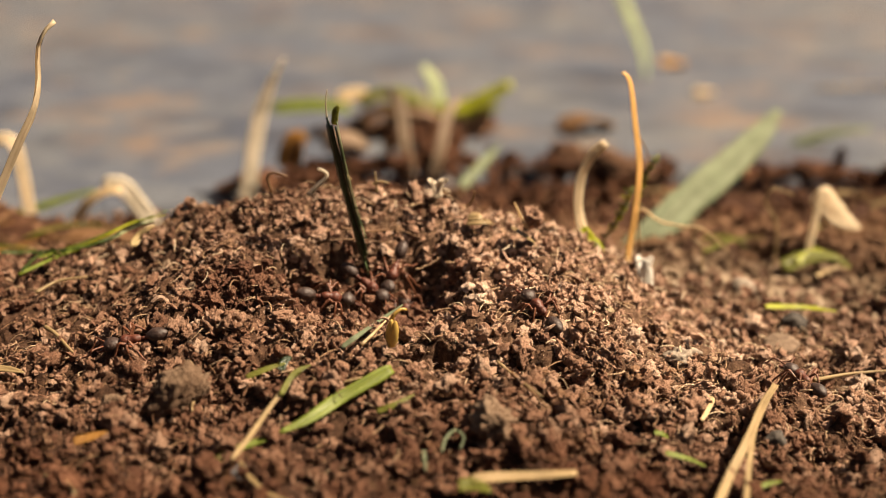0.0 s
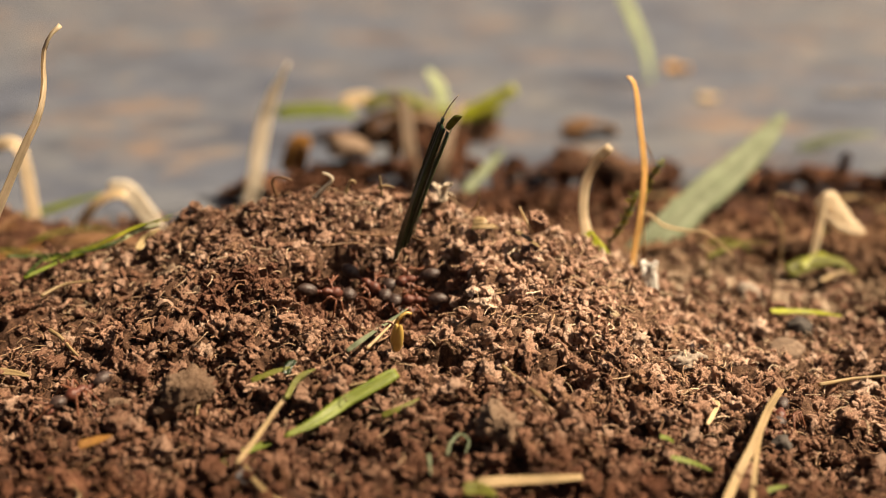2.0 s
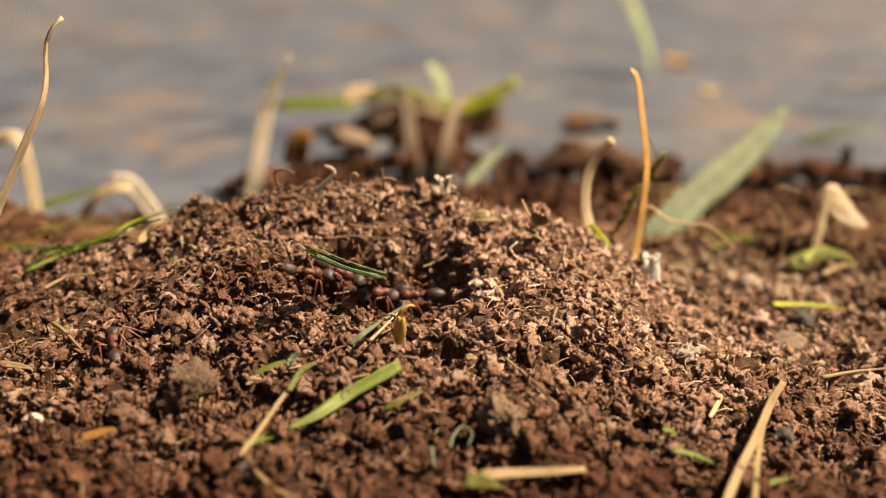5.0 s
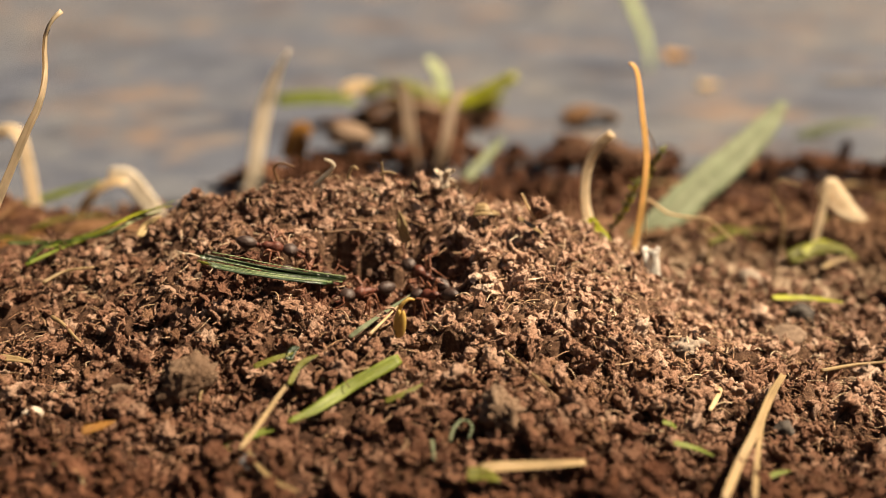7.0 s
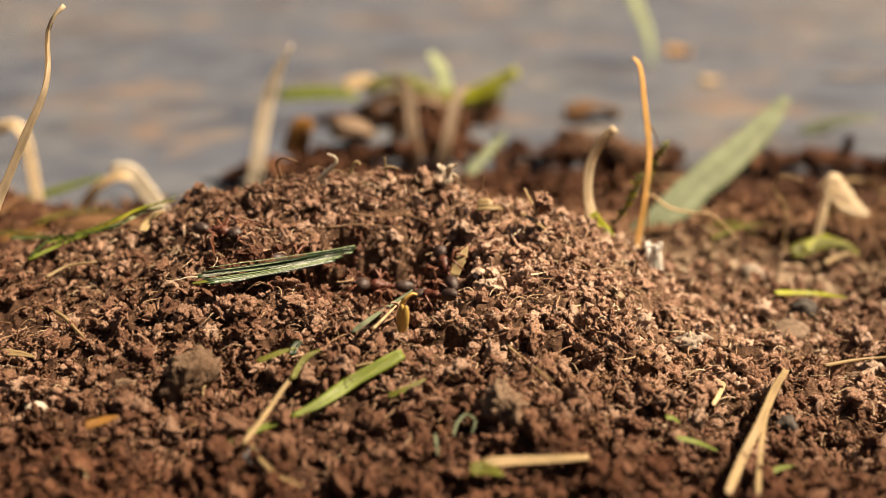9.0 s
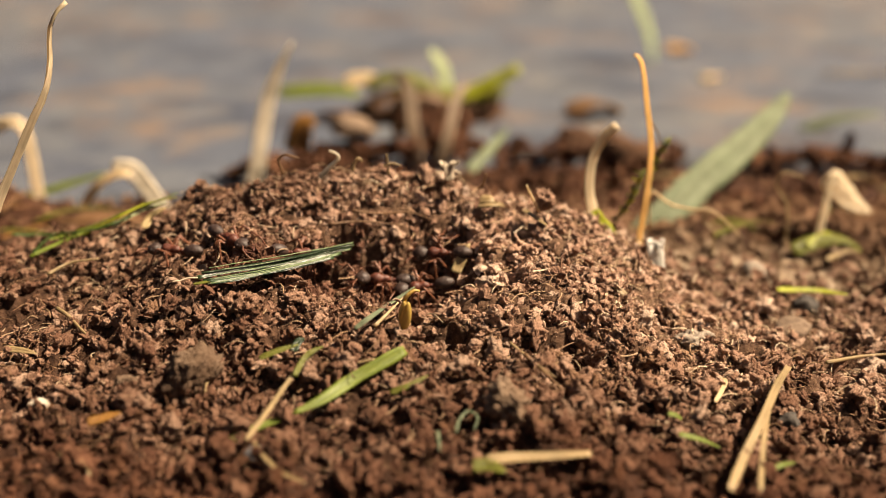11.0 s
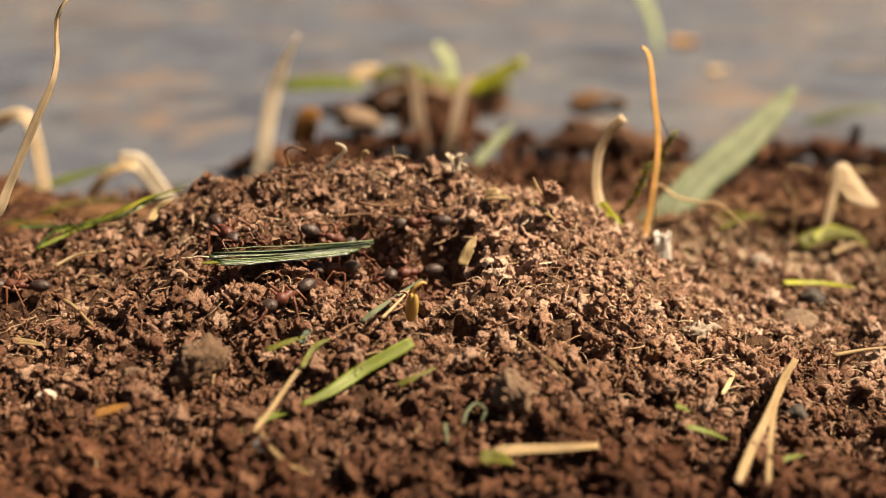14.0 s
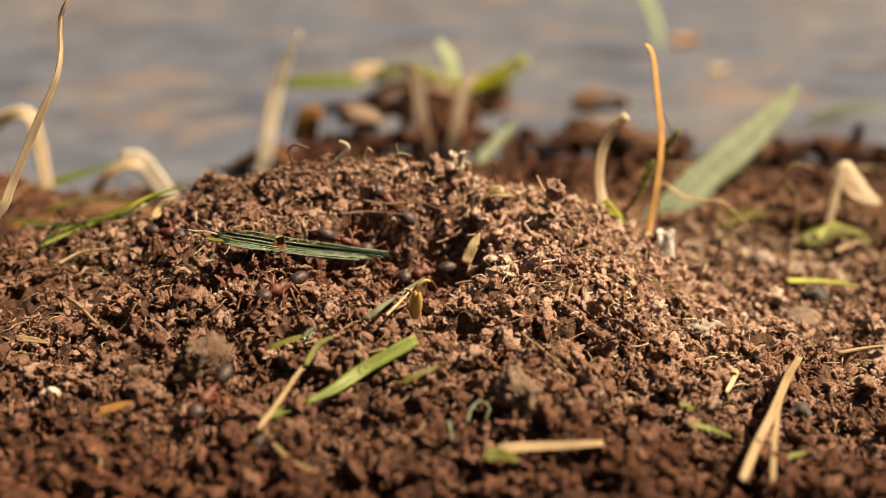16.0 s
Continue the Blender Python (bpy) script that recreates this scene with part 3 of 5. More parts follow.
def tube_mesh(line, r0, r1, sides=6):
    bm = bmesh.new()
    uvl = bm.loops.layers.uv.new("uv")
    n, rows = len(line), []
    ref = Vector((0.3, -0.8, 0.5))
    for i, c in enumerate(line):
        t = (line[min(i + 1, n - 1)] - line[max(i - 1, 0)]).normalized()
        a = t.cross(ref)
        a = a.normalized() if a.length > 1e-4 else Vector((1, 0, 0))
        b = t.cross(a).normalized()
        r = r0 + (r1 - r0) * i / (n - 1)
        r *= 1 + 0.12 * noise.noise(c * 1500)
        rows.append([bm.verts.new(c + r * (math.cos(6.2832 * j / sides) * a + math.sin(6.2832 * j / sides) * b)) for j in range(sides)])
    for i in range(n - 1):
        for j in range(sides):
            f = bm.faces.new((rows[i][j], rows[i][(j + 1) % sides], rows[i + 1][(j + 1) % sides], rows[i + 1][j]))
            for loop, (uu, vv) in zip(f.loops, ((j, i), (j + 1, i), (j + 1, i + 1), (j, i + 1))):
                loop[uvl].uv = (uu / sides, vv / (n - 1) * 3)
    bm.faces.new(rows[0])
    bm.faces.new(list(reversed(rows[-1])))
    bmesh.ops.recalc_face_normals(bm, faces=bm.faces)
    return bm


def blade(name, label, category, points, mat, width, turn=0, fold=0.25, twist=25.0, end=0.25, aside=0.0):
    line = smooth_line(points, 22)
    if width < 0.0013:
        return tagged(part(name, ribbon_mesh(line, width, turn, fold, twist=twist, end=end, aside=aside), mat), label, category)
    top = new(name)
    top.location = line[0]
    line = [p - line[0] for p in line]
    part("leaf_blade", ribbon_mesh(line, width, turn, fold, twist=twist, end=end, aside=aside), mat, top)
    a = radians(turn + 10)
    raised = Vector((aside, -math.cos(a), math.sin(a))).normalized() * 0.03 * width
    part("midrib", tube_mesh([p + raised for p in line[:-2]], width * 0.06, width * 0.03, 5), mat, top, "raised midrib")
    return tagged(top, label, category)


def seed_husk(spot):
    """A pointed golden husk in two scales."""
    top = new("seed_husk")
    top.location = spot
    for s in (1, -1):
        bm = bmesh.new()
        bmesh.ops.create_icosphere(bm, subdivisions=3, radius=1)
        for v in bm.verts:
            p = v.co.copy()
            taper = 1 - 0.75 * max(0.0, -p.z) ** 2 - 0.3 * max(0.0, p.z) ** 3
            v.co = Vector((p.x * 0.0005 * taper + s * 0.00003, p.y * 0.0005 * taper - 0.0001 * s, p.z * 0.0019))
        ob = part("scale", bm, M_HUSK, top)
        ob.rotation_euler = (0.35, 0.08 * s, 0.3)
    part("awn", tube_mesh(smooth_line(((0, 0, 0.0015), (0.0002, -0.0003, 0.0021), (0.0008, -0.0002, 0.0026), (0.0013, 0, 0.0025)), 12), 0.00022, 0.0001), M_HUSK, top, "papery golden awn")
    return tagged(top, "small golden seed husk hanging from a stalk", "seed")


M_HUSK = blade_material("golden_husk", (0.50, 0.32, 0.07), (0.66, 0.45, 0.13), (0.76, 0.58, 0.26), 0.4, 0.3, 6.0)


def fibre(name, label, category, points, mat, radius):
    return tagged(part(name, tube_mesh(smooth_line(points, 18), radius, radius * 0.5), mat), label, category)


def stone(name, label, category, spot, size, mat, squash):
    bm = bmesh.new()
    bmesh.ops.create_icosphere(bm, subdivisions=4, radius=1)
    x, y = spot
    off = Vector((x * 3000, y * 3000, size * 9000))
    rough_by = 0.2 if name == "pebble" else 0.4
    fine_by = 0.05 if name == "pebble" else 0.3
    r = random.Random(int(abs(x) * 1e6) + int(abs(y) * 1e6))
    flats = [(Vector((r.gauss(0, 1), r.gauss(0, 1), r.gauss(0, 1))).normalized(), r.uniform(0.62, 0.9)) for _ in range(9 if name == "pebble" else 13)]
    for v in bm.verts:
        p = v.co.copy()
        for facet, reach in flats:
            over = p.dot(facet) - reach
            if over > 0:
                p -= facet * over * 0.85
        d = 1 + rough_by * noise.noise(p * 1.1 + off) + fine_by * noise.noise(p * 5 + off) + 0.6 * fine_by * noise.noise(p * 11 - off)
        d -= 0.7 * fine_by * max(0.0, 0.25 - abs(noise.noise(p * 2.6 - off))) * 4
        v.co = Vector((p.x * 1.25, p.y * 1.0, p.z * squash * 1.15)) * d
    bm.transform(Matrix.Scale(size, 4))
    ob = part(name, bm, mat)
    ob.location = (x, y, float(relief(x, y)) + size * squash * (0.6 if name == "pebble" else 0.5))
    ob.rotation_euler = (0.1, 0.15, (x * 5000) % 6.28)
    return tagged(ob, label, category)


blade("dry_grass", "tall curled dry tan grass blade standing in soil", "dry grass", [(-0.0436, -0.0040, 0.0031), (-0.0436, -0.0040, 0.0117), (-0.0420, -0.0037, 0.0145), (-0.0414, -0.0034, 0.0161), (-0.0399, -0.0031, 0.0192), (-0.0382, -0.0028, 0.0228), (-0.0366, -0.0025, 0.0259), (-0.0360, -0.0022, 0.0284), (-0.0358, -0.0019, 0.0313), (-0.0350, -0.0016, 0.0330), (-0.0342, -0.0013, 0.0338)], M_CREAM, 0.0009, turn=15, twist=110, fold=0.6, end=0.6, aside=1.1)
blade("dry_grass", "pale dry grass blade bent over behind the anthill", "dry grass", [(-0.0634, 0.0480, 0.0097), (-0.0597, 0.0480, 0.0125), (-0.0568, 0.0480, 0.0126), (-0.0559, 0.0480, 0.0088), (-0.0554, 0.0480, 0.0030), (-0.0547, 0.0480, -0.0042)], M_CREAM, 0.0018, turn=15, aside=0.5, end=0.8)
blade("arched_straw", "thin arched tan grass blade bent to the soil", "dry grass", [(-0.0512, 0.0460, -0.0048), (-0.0497, 0.0460, -0.0008), (-0.0483, 0.0460, 0.0024), (-0.0464, 0.0460, 0.0049), (-0.0440, 0.0460, 0.0063), (-0.0422, 0.0460, 0.0063)], M_STRAW, 0.0014, turn=20, end=0.8)
blade("arched_straw", "broad pale arched grass blade bent to the soil", "dry grass", [(-0.0448, 0.0470, 0.0068), (-0.0424, 0.0470, 0.0068), (-0.0406, 0.0470, 0.0047), (-0.0385, 0.0470, 0.0012), (-0.0380, 0.0470, -0.0002)], M_PALESTRAW, 0.0025, turn=20, end=0.7)
blade("green_grass", "green grass blade lying along the edge of the soil", "grass", [(-0.0669, 0.0560, -0.0026), (-0.0593, 0.0560, 0.0005), (-0.0535, 0.0560, 0.0024), (-0.0485, 0.0560, 0.0040)], M_GREEN, 0.0014, turn=40)
blade("dry_grass", "pale dry grass blade standing behind the ridge", "dry grass", [(-0.0303, 0.0700, -0.0027), (-0.0294, 0.0700, 0.0005), (-0.0286, 0.0700, 0.0045), (-0.0278, 0.0700, 0.0088), (-0.0266, 0.0700, 0.0131), (-0.0249, 0.0700, 0.0171), (-0.0227, 0.0700, 0.0207)], M_PALESTRAW, 0.0031, turn=10, aside=1.2, end=0.0)
blade("green_grass", "broad pale green grass blade leaning behind the anthill", "grass", [(0.0229, 0.0380, -0.0026), (0.0285, 0.0420, 0.0014), (0.0351, 0.0500, 0.0046), (0.0427, 0.0600, 0.0071), (0.0486, 0.0680, 0.0097), (0.0527, 0.0740, 0.0122)], M_PALEGREEN, 0.0046, turn=12, fold=0.15)
blade("green_grass", "faint grey-green grass blade behind the anthill", "grass", [(0.0035, 0.0620, 0.0029), (0.0055, 0.0660, 0.0041), (0.0078, 0.0720, 0.0051), (0.0099, 0.0780, 0.0059)], M_PALEGREEN, 0.0016, turn=20)
blade("green_grass", "pale green grass blade rising from the far paving", "grass", [(0.0431, 0.1900, 0.0219), (0.0457, 0.1900, 0.0165), (0.0483, 0.1900, 0.0111), (0.0504, 0.1900, 0.0056), (0.0519, 0.1900, -0.0025)], M_LIGHTGREEN, 0.0036, turn=20, aside=0.8)
blade("curled_husk", "upright stalk of a curled dry tan leaf", "dry leaf", [(0.0458, 0.0330, -0.0006), (0.0464, 0.0330, 0.0038), (0.0468, 0.0330, 0.0070), (0.0472, 0.0330, 0.0097)], M_CREAM, 0.0016, turn=5, aside=0.9, end=0.9)
blade("curled_husk", "curled dry tan leaf drooping from its stalk", "dry leaf", [(0.0478, 0.0365, 0.0085), (0.0494, 0.0365, 0.0066), (0.0512, 0.0365, 0.0050), (0.0537, 0.0365, 0.0038)], M_CREAM, 0.0032, turn=20, fold=0.08, end=0.1)
blade("yellow_husk", "narrow yellow-green leaf at the foot of the mound", "leaf", [(0.0154, 0.0115, 0.0108), (0.0162, 0.0115, 0.0098), (0.0172, 0.0115, 0.0087), (0.0181, 0.0115, 0.0071)], M_YELLOWGREEN, 0.0011, turn=30)
blade("amber_grass", "upright amber dry grass stem with a hooked tip", "dry grass", [(0.0204, 0.0120, 0.0037), (0.0204, 0.0120, 0.0075), (0.0209, 0.0120, 0.0116), (0.0212, 0.0120, 0.0171), (0.0205, 0.0120, 0.0221), (0.0199, 0.0120, 0.0259), (0.0193, 0.0120, 0.0270), (0.0190, 0.0120, 0.0270)], M_AMBER, 0.0009, turn=25, aside=0.7)
blade("curled_straw", "short pale dry grass blade curving upward", "dry grass", [(0.0174, 0.0160, 0.0073), (0.0163, 0.0160, 0.0087), (0.0156, 0.0160, 0.0108), (0.0154, 0.0160, 0.0130), (0.0157, 0.0160, 0.0155), (0.0168, 0.0160, 0.0177), (0.0182, 0.0160, 0.0191)], M_CREAM, 0.0013, turn=10, aside=0.6, fold=0.1, end=0.75)
blade("green_grass", "thin green grass blade lying toward the paving", "grass", [(0.0642, 0.1050, -0.0107), (0.0642, 0.1050, -0.0013), (0.0674, 0.1050, 0.0011), (0.0724, 0.1050, 0.0025), (0.0785, 0.1050, 0.0032)], M_PALEGREEN, 0.0022, turn=30)
blade("green_shoot", "small yellow-green leaf on the soil", "leaf", [(0.0420, 0.0290, 0.0009), (0.0455, 0.0300, 0.0018), (0.0484, 0.0300, 0.0018), (0.0503, 0.0290, 0.0009)], M_OLIVE, 0.0022, turn=60, aside=0.3)
blade("green_shoot", "small yellow leaf curled on the soil", "leaf", [(0.0437, 0.0292, 0.0016), (0.0466, 0.0310, 0.0022), (0.0487, 0.0300, 0.0016)], M_YELLOWGREEN, 0.0012, turn=40, aside=0.4)
blade("straw_chip", "thin dry straw lying on the soil", "dry grass", [(0.0449, 0.0250, 0.0011), (0.0482, 0.0281, 0.0012), (0.0497, 0.0274, 0.0012)], M_TANSTRAW, 0.0006, turn=60)
fibre("dry_rootlet", "thin wiry dry rootlet arching over the soil", "rootlet", [(0.0229, 0.0200, 0.0062), (0.0229, 0.0200, 0.0106), (0.0252, 0.0200, 0.0092), (0.0281, 0.0200, 0.0086), (0.0300, 0.0200, 0.0084), (0.0331, 0.0200, 0.0057)], M_STRAW, 0.00019)
fibre("dry_rootlet", "thin looped dry rootlet on the soil", "rootlet", [(0.0306, 0.0220, 0.0023), (0.0306, 0.0220, 0.0055), (0.0294, 0.0220, 0.0065), (0.0296, 0.0220, 0.0075), (0.0305, 0.0220, 0.0079)], M_TANSTRAW, 0.00018)
fibre("dry_rootlet", "thin pale looped rootlet on the soil", "rootlet", [(0.0412, 0.0300, -0.0004), (0.0412, 0.0300, 0.0060), (0.0396, 0.0300, 0.0088), (0.0405, 0.0300, 0.0105), (0.0429, 0.0300, 0.0098)], M_TANSTRAW, 0.0002)
blade("green_shoot", "small green grass shoot at the foot of the mound", "grass", [(0.0180, 0.0110, 0.0055), (0.0171, 0.0110, 0.0084), (0.0163, 0.0110, 0.0094)], M_GREEN, 0.0011, turn=10)
blade("grass_clipping", "long green grass clipping draped over the slope", "grass clipping", [(-0.0416, 0.0038, 0.0082), (-0.0395, 0.0062, 0.0088), (-0.0375, 0.0116, 0.0088), (-0.0323, 0.0085, 0.0116), (-0.0273, 0.0076, 0.0138)], M_GREEN, 0.0005, turn=55)
blade("grass_clipping", "long green grass clipping draped over the slope", "grass clipping", [(-0.0386, 0.0110, 0.0082), (-0.0338, 0.0073, 0.0111), (-0.0310, 0.0085, 0.0123), (-0.0274, 0.0072, 0.0134)], M_YELLOWGREEN, 0.0004, turn=55)
blade("grass_clipping", "dark green grass clipping draped over the slope", "grass clipping", [(-0.0452, 0.0092, 0.0089), (-0.0436, 0.0099, 0.0086), (-0.0400, 0.0100, 0.0088), (-0.0355, 0.0057, 0.0104), (-0.0329, 0.0072, 0.0110)], M_MOSSY, 0.00042, turn=55)
blade("grass_clipping", "long green grass clipping draped over the slope", "grass clipping", [(-0.0407, 0.0075, 0.0088), (-0.0386, 0.0114, 0.0087), (-0.0339, 0.0085, 0.0111), (-0.0294, 0.0086, 0.0127)], M_GREEN, 0.00045, turn=55)
blade("grass_clipping", "dark green grass clipping draped over the slope", "grass clipping", [(-0.0405, 0.0048, 0.0083), (-0.0395, 0.0101, 0.0085), (-0.0346, 0.0058, 0.0107), (-0.0315, 0.0084, 0.0115), (-0.0284, 0.0065, 0.0129)], M_MOSSY, 0.0004, turn=55)
blade("grass_clipping", "pale green grass clipping end on the slope", "grass clipping", [(-0.0339, 0.0063, 0.0106), (-0.0317, 0.0081, 0.0115), (-0.0287, 0.0082, 0.0127)], M_LIGHTGREEN, 0.0005, turn=55)
blade("grass_clipping", "dark green grass clipping draped over the slope", "grass clipping", [(-0.0414, 0.0041, 0.0084), (-0.0412, 0.0072, 0.0087), (-0.0406, 0.0096, 0.0090)], M_MOSSY, 0.0004, turn=55)
blade("yellow_husk", "small yellow dry leaf bit on the slope", "husk", [(-0.0303, 0.0049, 0.0108), (-0.0299, 0.0061, 0.0115), (-0.0291, 0.0060, 0.0122), (-0.0283, 0.0062, 0.0126)], M_CHIP, 0.0009, turn=50)
blade("forked_straw", "pale split straw lying on the soil", "straw", [(0.0204, -0.0330, 0.0021), (0.0226, -0.0282, 0.0026), (0.0249, -0.0239, 0.0034), (0.0276, -0.0180, 0.0038), (0.0299, -0.0132, 0.0035)], M_TANSTRAW, 0.00068, turn=35, end=0.8)
blade("forked_straw", "pale split straw beside its other half", "straw", [(0.0227, -0.0327, 0.0019), (0.0237, -0.0290, 0.0023), (0.0248, -0.0253, 0.0029), (0.0268, -0.0197, 0.0035)], M_TANSTRAW, 0.00042, turn=35)
blade("straw_piece", "short cut piece of pale straw lying on soil", "straw", [(0.0027, -0.0305, 0.0032), (0.0051, -0.0302, 0.0032), (0.0080, -0.0300, 0.0032), (0.0107, -0.0298, 0.0033)], M_TANSTRAW, 0.0009, turn=60, fold=0.5, end=0.8)
blade("green_grass", "bright green grass blade half buried in soil", "grass", [(-0.0035, -0.0183, 0.0071), (-0.0055, -0.0196, 0.0064), (-0.0077, -0.0210, 0.0056), (-0.0100, -0.0232, 0.0048), (-0.0121, -0.0246, 0.0043)], M_GREEN, 0.0011, turn=35, aside=0.3)
blade("green_grass", "narrow green grass blade in the soil", "grass", [(-0.0172, -0.0269, 0.0030), (-0.0153, -0.0257, 0.0034), (-0.0128, -0.0245, 0.0039), (-0.0111, -0.0238, 0.0043)], M_GREEN, 0.00055, turn=40)
blade("green_grass", "short green grass tip in the soil", "grass", [(-0.0170, -0.0281, 0.0028), (-0.0163, -0.0264, 0.0031), (-0.0153, -0.0257, 0.0034)], M_GREEN, 0.00055, turn=40)
blade("pale_straw", "pale green dry stalk lying down the slope", "stalk", [(-0.0152, -0.0287, 0.0040), (-0.0142, -0.0257, 0.0046), (-0.0131, -0.0221, 0.0054), (-0.0121, -0.0197, 0.0061), (-0.0105, -0.0177, 0.0071)], M_TANSTRAW, 0.00042, turn=40)
blade("pale_straw", "yellow-green stalk joint on the slope", "stalk", [(-0.0124, -0.0210, 0.0059), (-0.0118, -0.0193, 0.0067), (-0.0111, -0.0186, 0.0071), (-0.0103, -0.0180, 0.0073)], M_OLIVE, 0.0005, turn=40)
blade("green_grass", "dark green grass bit under crumbs", "grass", [(-0.0128, -0.0179, 0.0068), (-0.0125, -0.0171, 0.0073), (-0.0120, -0.0167, 0.0075)], M_DARKGREEN, 0.0007, turn=40)
blade("pale_straw", "pale thin stalk under crumbs", "stalk", [(-0.0156, -0.0185, 0.0064), (-0.0140, -0.0180, 0.0069), (-0.0124, -0.0173, 0.0072)], M_OLIVE, 0.0005, turn=40)
fibre("dry_rootlet", "thin pale rootlet under the green blade", "rootlet", [(-0.0099, -0.0199, 0.0059), (-0.0083, -0.0193, 0.0061), (-0.0060, -0.0188, 0.0065)], M_TANSTRAW, 0.00018)
blade("green_grass", "thin green grass blade between crumbs", "grass", [(-0.0046, -0.0225, 0.0051), (-0.0031, -0.0222, 0.0056), (-0.0016, -0.0211, 0.0060)], M_OLIVE, 0.0005, turn=40)
blade("pale_straw", "pale green stalk with a seed husk", "stalk", [(-0.0078, -0.0163, 0.0082), (-0.0062, -0.0144, 0.0088), (-0.0050, -0.0044, 0.0064), (-0.0031, -0.0017, 0.0069)], M_PALEGREEN, 0.00045, turn=40)
fibre("pale_awn", "thin pale awn lying beside the husk", "awn", [(-0.0061, -0.0161, 0.0084), (-0.0050, -0.0138, 0.0088), (-0.0042, -0.0037, 0.0065)], M_STRAW, 0.00016)
blade("orange_chip", "small orange dry leaf chip on the soil", "leaf chip", [(-0.0282, -0.0251, 0.0037), (-0.0270, -0.0247, 0.0039), (-0.0257, -0.0243, 0.0042)], M_ORANGE, 0.0008, turn=50)
fibre("dry_rootlet", "thin pale rootlet lying on the slope", "rootlet", [(-0.0361, -0.0061, 0.0063), (-0.0347, -0.0075, 0.0061), (-0.0328, -0.0103, 0.0059), (-0.0321, -0.0112, 0.0058)], M_TANSTRAW, 0.00022)
fibre("dry_rootlet", "thin pale rootlet on the slope", "rootlet", [(-0.0385, -0.0007, 0.0078), (-0.0368, 0.0011, 0.0084), (-0.0341, 0.0015, 0.0087)], M_TANSTRAW, 0.0002)
blade("straw_chip", "pale straw end poking from a hole in the soil", "straw", [(-0.0387, -0.0133, 0.0052), (-0.0372, -0.0135, 0.0051), (-0.0355, -0.0142, 0.0051)], M_TANSTRAW, 0.0006, turn=40)
fibre("dry_rootlet", "thin root lying down the front slope", "rootlet", [(0.0064, -0.0178, 0.0065), (0.0079, -0.0194, 0.0056), (0.0093, -0.0222, 0.0051)], M_BROWNLEAF, 0.0002)
fibre("dry_rootlet", "thin root lying down the front slope", "rootlet", [(0.0053, -0.0160, 0.0068), (0.0071, -0.0184, 0.0061), (0.0088, -0.0201, 0.0054)], M_TANSTRAW, 0.00015)
blade("white_flake", "small pale hooked root bit", "husk", [(0.0222, -0.0193, 0.0029), (0.0233, -0.0168, 0.0028), (0.0240, -0.0150, 0.0029), (0.0237, -0.0143, 0.0029)], M_STRAW, 0.0004, turn=40)
blade("green_bit", "short green grass bit on the soil", "grass", [(0.0182, -0.0248, 0.0026), (0.0198, -0.0249, 0.0022), (0.0213, -0.0255, 0.0018)], M_GREEN, 0.00045, turn=50)
blade("green_bit", "short green grass bit by the straw", "grass", [(0.0239, -0.0289, 0.0012), (0.0253, -0.0281, 0.0015), (0.0268, -0.0274, 0.0015)], M_GREEN, 0.00045, turn=50)
blade("green_bit", "small bright green leaf bit by the straw", "grass", [(0.0018, -0.0310, 0.0030), (0.0030, -0.0310, 0.0030), (0.0042, -0.0317, 0.0029)], M_OLIVE, 0.0011, turn=50)
blade("green_bit", "flat yellow-green grass bit on the soil", "grass", [(0.0348, 0.0093, 0.0028), (0.0391, 0.0111, 0.0021), (0.0427, 0.0104, 0.0019)], M_YELLOWGREEN, 0.0007, turn=50)
blade("green_bit", "tiny green leaf bit on the soil", "grass", [(0.0176, -0.0230, 0.0035), (0.0182, -0.0228, 0.0033), (0.0187, -0.0232, 0.0031)], M_GREEN, 0.00045, turn=50)
fibre("green_bit", "short pale green stalk bit in the soil", "grass", [(-0.0008, -0.0278, 0.0042), (-0.0007, -0.0287, 0.0039), (-0.0006, -0.0296, 0.0035)], M_PALEGREEN, 0.00018)
fibre("green_bit", "pale green looped grass fibre in the soil", "grass", [(0.0006, -0.0278, 0.0042), (0.0009, -0.0264, 0.0046), (0.0016, -0.0253, 0.0048), (0.0023, -0.0260, 0.0046), (0.0020, -0.0276, 0.0043)], M_PALEGREEN, 0.00014)
blade("green_bit", "thin curled green grass bit in the soil", "grass", [(-0.0150, -0.0268, 0.0030), (-0.0137, -0.0298, 0.0031), (-0.0121, -0.0319, 0.0029), (-0.0103, -0.0332, 0.0028)], M_TANSTRAW, 0.00032, turn=40)
blade("green_bit", "thin olive grass curl at the near soil", "grass", [(-0.0298, -0.0280, 0.0024), (-0.0279, -0.0288, 0.0023), (-0.0267, -0.0298, 0.0012), (-0.0263, -0.0307, -0.0007)], M_TANSTRAW, 0.00026, turn=40)
fibre("dry_rootlet", "pale thin straw lying on level soil", "rootlet", [(0.0347, -0.0087, 0.0020), (0.0390, -0.0053, 0.0012), (0.0432, -0.0042, 0.0011)], M_TANSTRAW, 0.0002)
fibre("pale_fibre", "curled pale plant fibre on the rim", "fibre", [(-0.0127, 0.0060, 0.0158), (-0.0117, 0.0060, 0.0168), (-0.0108, 0.0060, 0.0177), (-0.0110, 0.0060, 0.0182), (-0.0117, 0.0060, 0.0185)], M_PALESTRAW, 0.00026)
